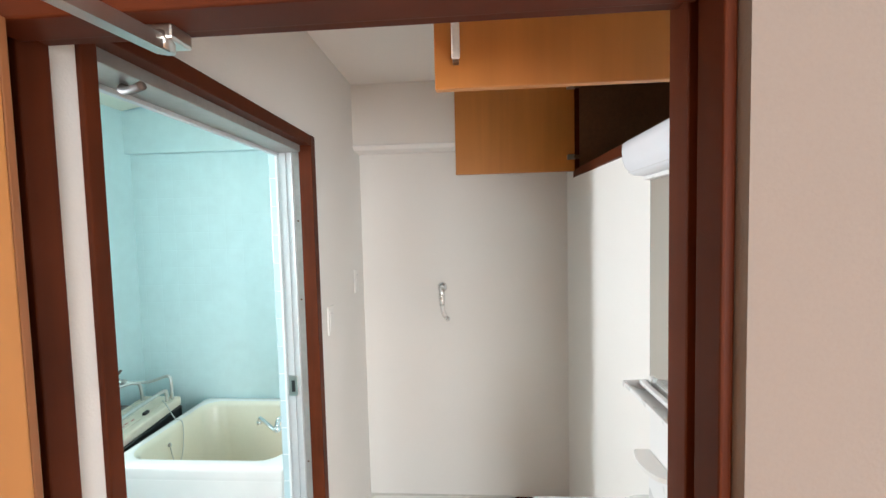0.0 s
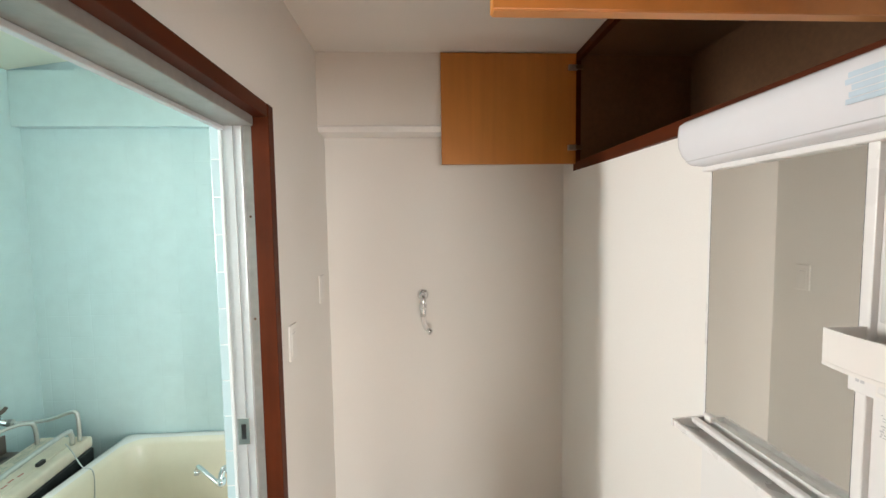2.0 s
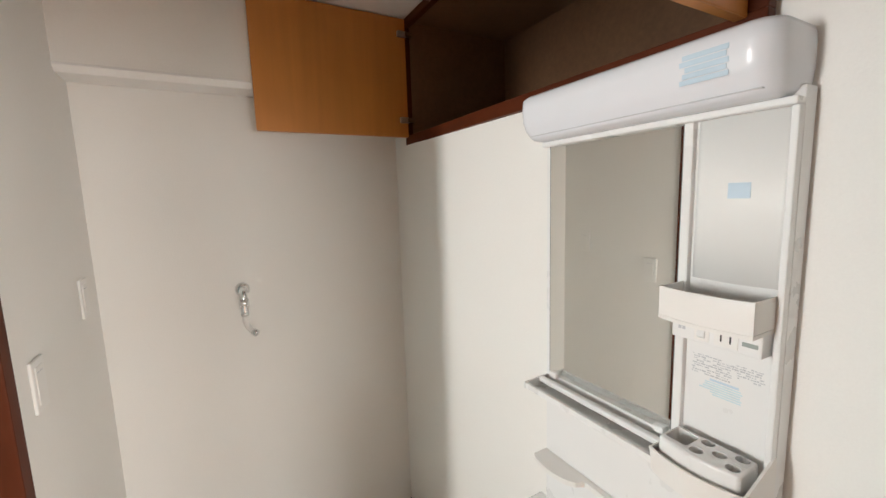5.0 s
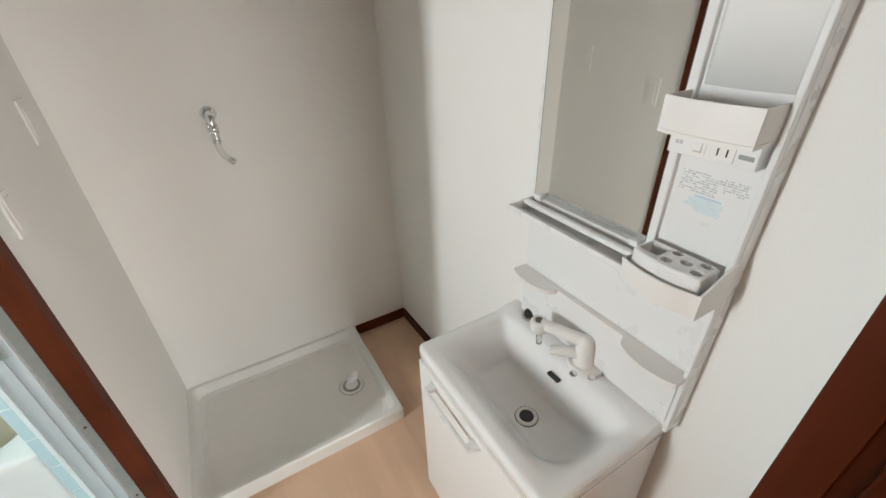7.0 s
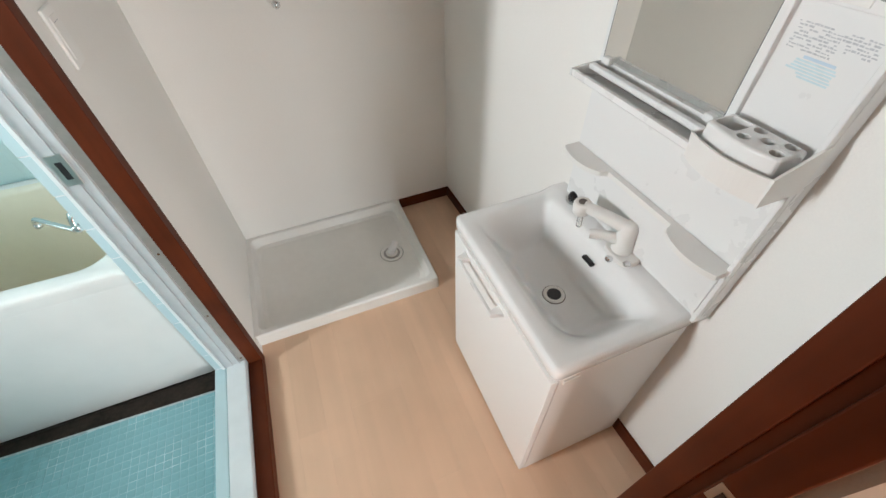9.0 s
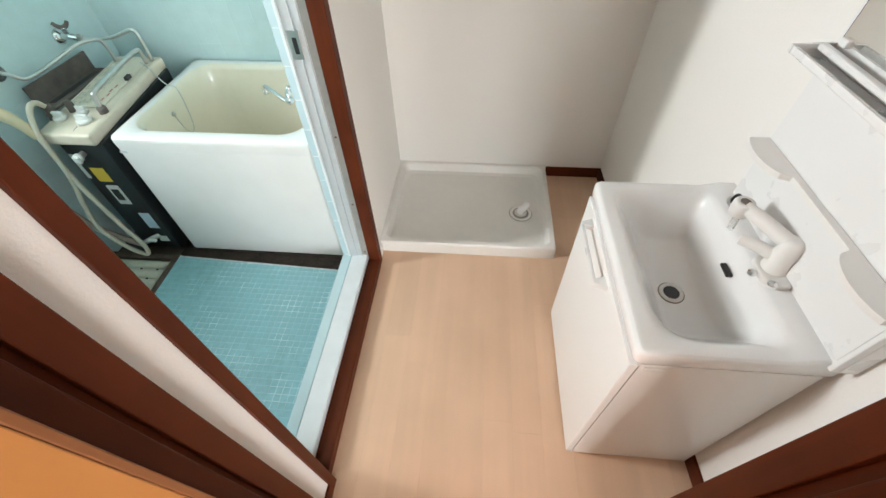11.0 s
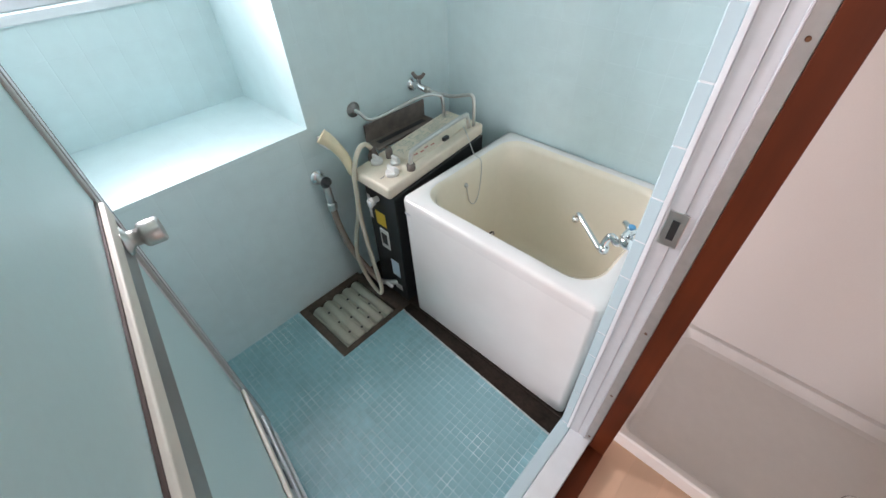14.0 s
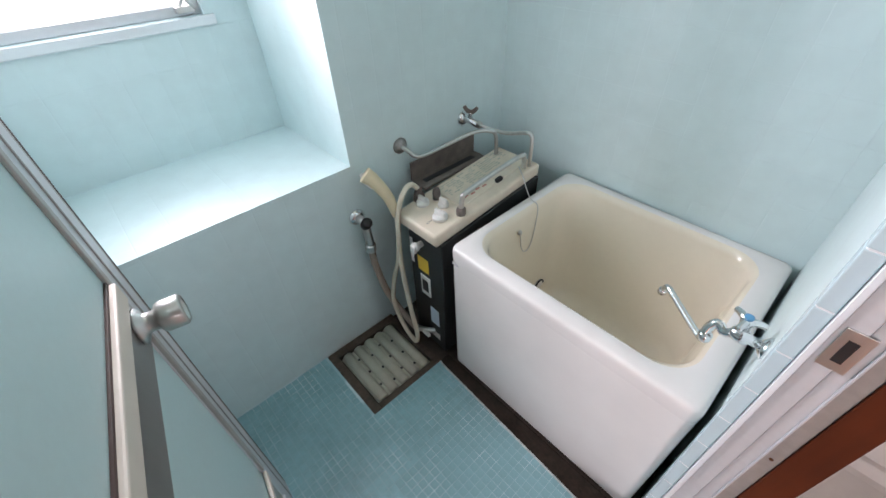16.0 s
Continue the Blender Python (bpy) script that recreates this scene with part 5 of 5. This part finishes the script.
def drain_cover():
    t = thing("floor_drain", "grey-green corrugated drain cover in a rusty dark surround", "drain")
    x0, x1, y0, y1 = -1.842, -1.488, 1.452, 1.800
    for b in ((x0, x1, y0, y0 + 0.035), (x0, x0 + 0.04, y0 + 0.035, y1), (x1 - 0.026, x1, y0 + 0.035, y1), (x0 + 0.04, x1 - 0.026, y1 - 0.03, y1)):
        part("surround", box(*b, -0.05, 0.004, 0.003), GRATE_FRAME, t, "rusty brown surround")
    part("pit", box(x0 + 0.04, x1 - 0.026, y0 + 0.035, y1 - 0.03, -0.06, -0.022), GRIME, t)
    cover = part("cover", box(x0 + 0.046, x1 - 0.032, y0 + 0.042, y1 - 0.034, -0.020, -0.010, 0.002), GRATE, t, "grey-green plastic cover")
    n, w = 5, (y1 - y0 - 0.076) / 5
    for k in range(n):
        c = y0 + 0.042 + w * (k + 0.5)
        prof = [(c + w * 0.40 * math.cos(a), -0.012 + 0.020 * math.sin(a)) for a in [math.pi * j / 8 for j in range(9)]]
        part("rib", prism(prof, "x", x0 + 0.048, x1 - 0.034), GRATE, cover, smooth=True)
        if k < 4:
            for x in (x0 + 0.10, x0 + 0.18, x0 + 0.26):
                part("drain_hole", lathe([(0.006, 0), (0.006, 0.001), (0.005, 0.0015)], 10, pose(x + 0.02 * (k % 2), c + w * 0.5, -0.0095)), BLACK, cover)


drain_cover()
structure(part("kerb", prism([(-1.488, 1.80), (-1.47, 1.795), (-0.66, 1.762), (-0.66, 1.838), (-1.47, 1.842), (-1.488, 1.842)], "z", -0.06, 0.003, 0.003), KERB), "grimy brown concrete kerb before the bathtub", "kerb")


structure(part("trim", prism([(-1.488, 1.7925), (-1.47, 1.7875), (-0.662, 1.7545), (-0.662, 1.7610), (-1.47, 1.7945), (-1.488, 1.7990)], "z", -0.03, 0.0012), CEMENT), "worn white cement joint along the kerb", "trim")


def bath_door():
    t = thing("bathroom_door", "open aluminium bathroom door with frosted mint panels and steel knob", "door", (-0.627, 0.957, 0))
    m = pose(0, 0, 0, 0, 0, 180 - 8.7)
    W, H, TH = 0.826, 1.865, 0.032

    def put(name, bm, mat, parent, label="", smooth=False):
        bmesh.ops.transform(bm, matrix=m, verts=bm.verts)
        return part(name, bm, mat, parent, label, smooth)
    # local: x along the leaf from the hinge, y across it (minus: towards the tub), z up
    s1 = put("stile", box(0.728, W - 0.012, -TH / 2, TH / 2, 0.12, H, 0.003), ALU, t, "pale grey aluminium stile")
    put("stile_bead", box(0.7285, 0.742, -TH / 2 - 0.005, -TH / 2 + 0.002, 0.43, H - 0.06, 0.002), ALU_DARK, s1, "dull glazing bead")
    put("stile_rib", box(0.776, 0.780, -TH / 2 - 0.002, -TH / 2 + 0.002, 0.12, H, 0.0008), STILE, s1)
    put("stile_edge", box(W - 0.0125, W, -TH / 2 + 0.002, TH / 2 + 0.004, 0.12, H, 0.002), ALU_DARK, s1)
    put("stile_seal", box(W - 0.0005, W + 0.006, -0.014, 0.010, 0.12, H, 0.001), RUBBER, s1, "dark brown rubber edge seal")
    s2 = put("stile", box(0.0, 0.05, -TH / 2, TH / 2, 0.10, H, 0.003), ALU, t, "pale grey aluminium stile")
    put("stile_seal", box(-0.004, 0.010, -TH / 2 - 0.003, -TH / 2 + 0.003, 0.10, H, 0.001), RUBBER, s2, "dark brown rubber edge seal")
    put("stile_rib", box(-0.0025, 0.004, -TH / 2 + 0.006, -TH / 2 + 0.009, 0.10, H, 0.0008), ALU, s2)
    for yy, zz in ((0.005, 1.033), (0.006, 0.976)):
        put("hole_cap", lathe([(0.006, 0.0), (0.006, 0.001), (0.004, 0.002), (0.0, 0.0022)], 12, pose(0, yy, zz, 0, -90, 0)), SILL_WHITE, s2)
    e = 0.7275
    put("top_rail", box(0.05, e, -TH / 2 + 0.001, TH / 2 - 0.001, H - 0.06, H, 0.003), ALU, t)
    mid = put("mid_rail", box(0.05, e, -TH / 2 + 0.001, TH / 2 - 0.001, 0.965, 1.075, 0.003), STILE, t, "weathered grey aluminium middle rail")
    bead = put("rail_bead", box(0.05, e, -TH / 2 - 0.012, -TH / 2 + 0.002, 1.062, 1.098, 0.003), BEAD, mid, "cream glazing bead")
    put("bead_seal", box(0.05, e, -TH / 2 - 0.004, -TH / 2 + 0.0005, 1.097, 1.103, 0.001), RUBBER, bead, "brown dirty rubber seal")
    low = put("bottom_rail", box(0.05, e, -TH / 2 + 0.001, TH / 2 - 0.001, 0.12, 0.415, 0.003), STILE, t)
    put("rail_bead", box(0.05, e, -TH / 2 - 0.008, -TH / 2 + 0.002, 0.405, 0.430, 0.003), BEAD, low, "cream glazing bead")
    put("rail_bead", box(0.05, e, -TH / 2 - 0.006, -TH / 2 + 0.002, 0.245, 0.262, 0.003), ALU, low)
    put("rail_bead", box(0.05, e, -TH / 2 - 0.006, -TH / 2 + 0.002, 0.12, 0.140, 0.003), ALU, low)
    for k in range(7):
        put("vent_slot", box(0.09 + 0.09 * k, 0.145 + 0.09 * k, -TH / 2 - 0.0006, -TH / 2 + 0.002, 0.300, 0.318), BLACK, low)
    put("panel", box(0.05, e, -0.016, -0.009, 1.075, H - 0.06), DOOR_PANEL, t, "frosted mint upper panel")
    put("panel", box(0.05, e, -0.012, -0.005, 0.415, 0.965), DOOR_PANEL, t, "frosted mint lower panel")
    prof = [(0.029, 0.0), (0.029, 0.005), (0.018, 0.010), (0.016, 0.014), (0.016, 0.026), (0.023, 0.030), (0.0255, 0.036), (0.0255, 0.062), (0.022, 0.066), (0.018, 0.064), (0.017, 0.060)]
    for a, d in ((90, -1), (-90, 1)):
        k = put("knob", lathe(prof, 28, pose(0.722, d * TH / 2, 1.012, a, 0, 0)), STEEL, t, "brushed steel door knob", True)
        put("keyhole", lathe([(0.006, 0.060), (0.006, 0.0612), (0.004, 0.062)], 12, pose(0.722, d * TH / 2, 1.012, a, 0, 0)), BLACK, k)
    return t


bath_door()


def bath_lamp():
    t = thing("ceiling_lamp", "milk glass bathroom ceiling lamp with a metal ring, unlit", "ceiling lamp", (-1.20, 1.53, BTOP + 0.05))
    part("base", lathe([(0.07, 0.0), (0.07, -0.03), (0.06, -0.04)], 28), BRASS_DARK, t, "browned metal base", smooth=True)
    part("ring", lathe([(0.075, -0.035), (0.085, -0.045), (0.085, -0.06), (0.075, -0.065)], 28), STEEL, t, "dull metal ring", smooth=True)
    part("glass", lathe([(0.072, -0.06), (0.085, -0.09), (0.088, -0.20), (0.085, -0.28), (0.07, -0.315), (0.03, -0.325)], 28), LAMP_COVER, t, "milk glass shade", smooth=True)


bath_lamp()
structure(part("trim", bars([(-1.50 + 0.16 * k, -1.49 + 0.16 * k, 2.474, 2.4825) for k in range(5)], lambda u, v, h: (u, v, BTOP + 0.04 - h), 0.006), BRASS_DARK), "small ceiling panel fixings", "trim")

# ---- pieces of floors and edges ----
def strip_of_jamb_tiles():
    mesh = None
    host = part("jamb_edge", box(-0.6585, -0.6345, DOOR[1] - 0.0045, DOOR[1] + 0.02, 0.05, DOOR[2], 0.003), SILL_WHITE, None)
    structure(host, "pale glazed tile edge of the bathroom doorway", "trim")
    n = 17
    for k in range(n):
        z0 = 0.075 + 0.1075 * k
        if mesh is None:
            ob = part("tile", box(-0.660, -0.6350, DOOR[1] - 0.0055, DOOR[1] + 0.024, 0, 0.105, 0.0022), JAMB_TILE, host)
            mesh = ob.data
        else:
            ob = new("tile", mesh)
            ob.parent = host
        ob.location.z = z0


strip_of_jamb_tiles()


def planks(name, x0, x1, y0, y1, pitch, along, mat, label, seed, lengths):
    """A plank floor: planks of one width, staggered, each a piece of its own."""
    rng = random.Random(seed)
    host = structure(part(name, box(x0, x1, y0, y1, -0.03, -0.0055), mat), label, "floor")
    u0, u1, v0, v1 = (x0, x1, y0, y1) if along == "y" else (y0, y1, x0, x1)
    u = u0
    while u < u1 - 0.005:
        w = min(pitch, u1 - u)
        v = v0
        cut = rng.uniform(0.3, 1.0) * lengths
        while v < v1 - 0.01:
            e = min(v + cut, v1)
            g = 0.00008
            if along == "y":
                bm = box(u + g, u + w - g, v + g, e - g, -0.008, 0.0, 0.0002, 1)
            else:
                bm = box(v + g, e - g, u + g, u + w - g, -0.008, 0.0, 0.0002, 1)
            part("plank", bm, mat, host)
            v, cut = e, lengths
        u += w


planks("floor", -0.509, 0.66, FRONT + 0.003, BACK, 0.101, "y", PLANK, "pale beech plank-pattern vinyl floor", 3, 0.92)
planks("floor_hall", -2.6, 2.6, -4.7, HALL - 0.02, 0.15, "x", HALL_WOOD, "orange-brown wooden hall floor", 5, 1.8)


def mosaic():
    """The bathroom's small square floor tiles: the ones by the drain and tub one by one, the rest joined."""
    host = structure(part("floor_bath", prism([(BX0, BY0), (-0.661, BY0), (-0.661, 1.80), (-1.488, 1.80), (-1.488, 1.452), (BX0, 1.452)], "z", -0.027, -0.0009), GROUT), "worn pale blue mosaic tile floor", "floor")
    pitch, gap = 0.0273, 0.0019
    mesh, rest, count = None, bmesh.new(), 0
    rng = random.Random(11)
    for i in range(44):
        for j in range(35):
            x, y = BX0 + 0.004 + pitch * i, BY0 + pitch * j
            if x + pitch > -0.66 or (x < -1.492 and y + pitch > 1.452):
                continue
            limit = 1.790 - 0.041 * (x + 1.47) if x > -1.52 else 9.0
            if y + 0.006 > limit:
                continue
            drop = rng.uniform(-0.0004, 0.0)
            if count < 300 and y + pitch < limit and -1.25 < x < -0.70 and y > 1.36:
                if mesh is None:
                    mesh = part("tile", box(0, pitch - gap, 0, pitch - gap, -0.004, 0.0, 0.0005, 1), MOSAIC, host)
                    ob = mesh
                    mesh = ob.data
                else:
                    ob = new("tile", mesh)
                    ob.parent = host
                ob.location = (x, y, drop)
                count += 1
            else:
                box(x, x + pitch - gap, y, min(y + pitch - gap, limit), -0.004, drop, 0.0, 1, rest)
    tagged(part("tile_field", rest, MOSAIC, host, "worn pale blue mosaic tiles"), kind="stuff")


mosaic()
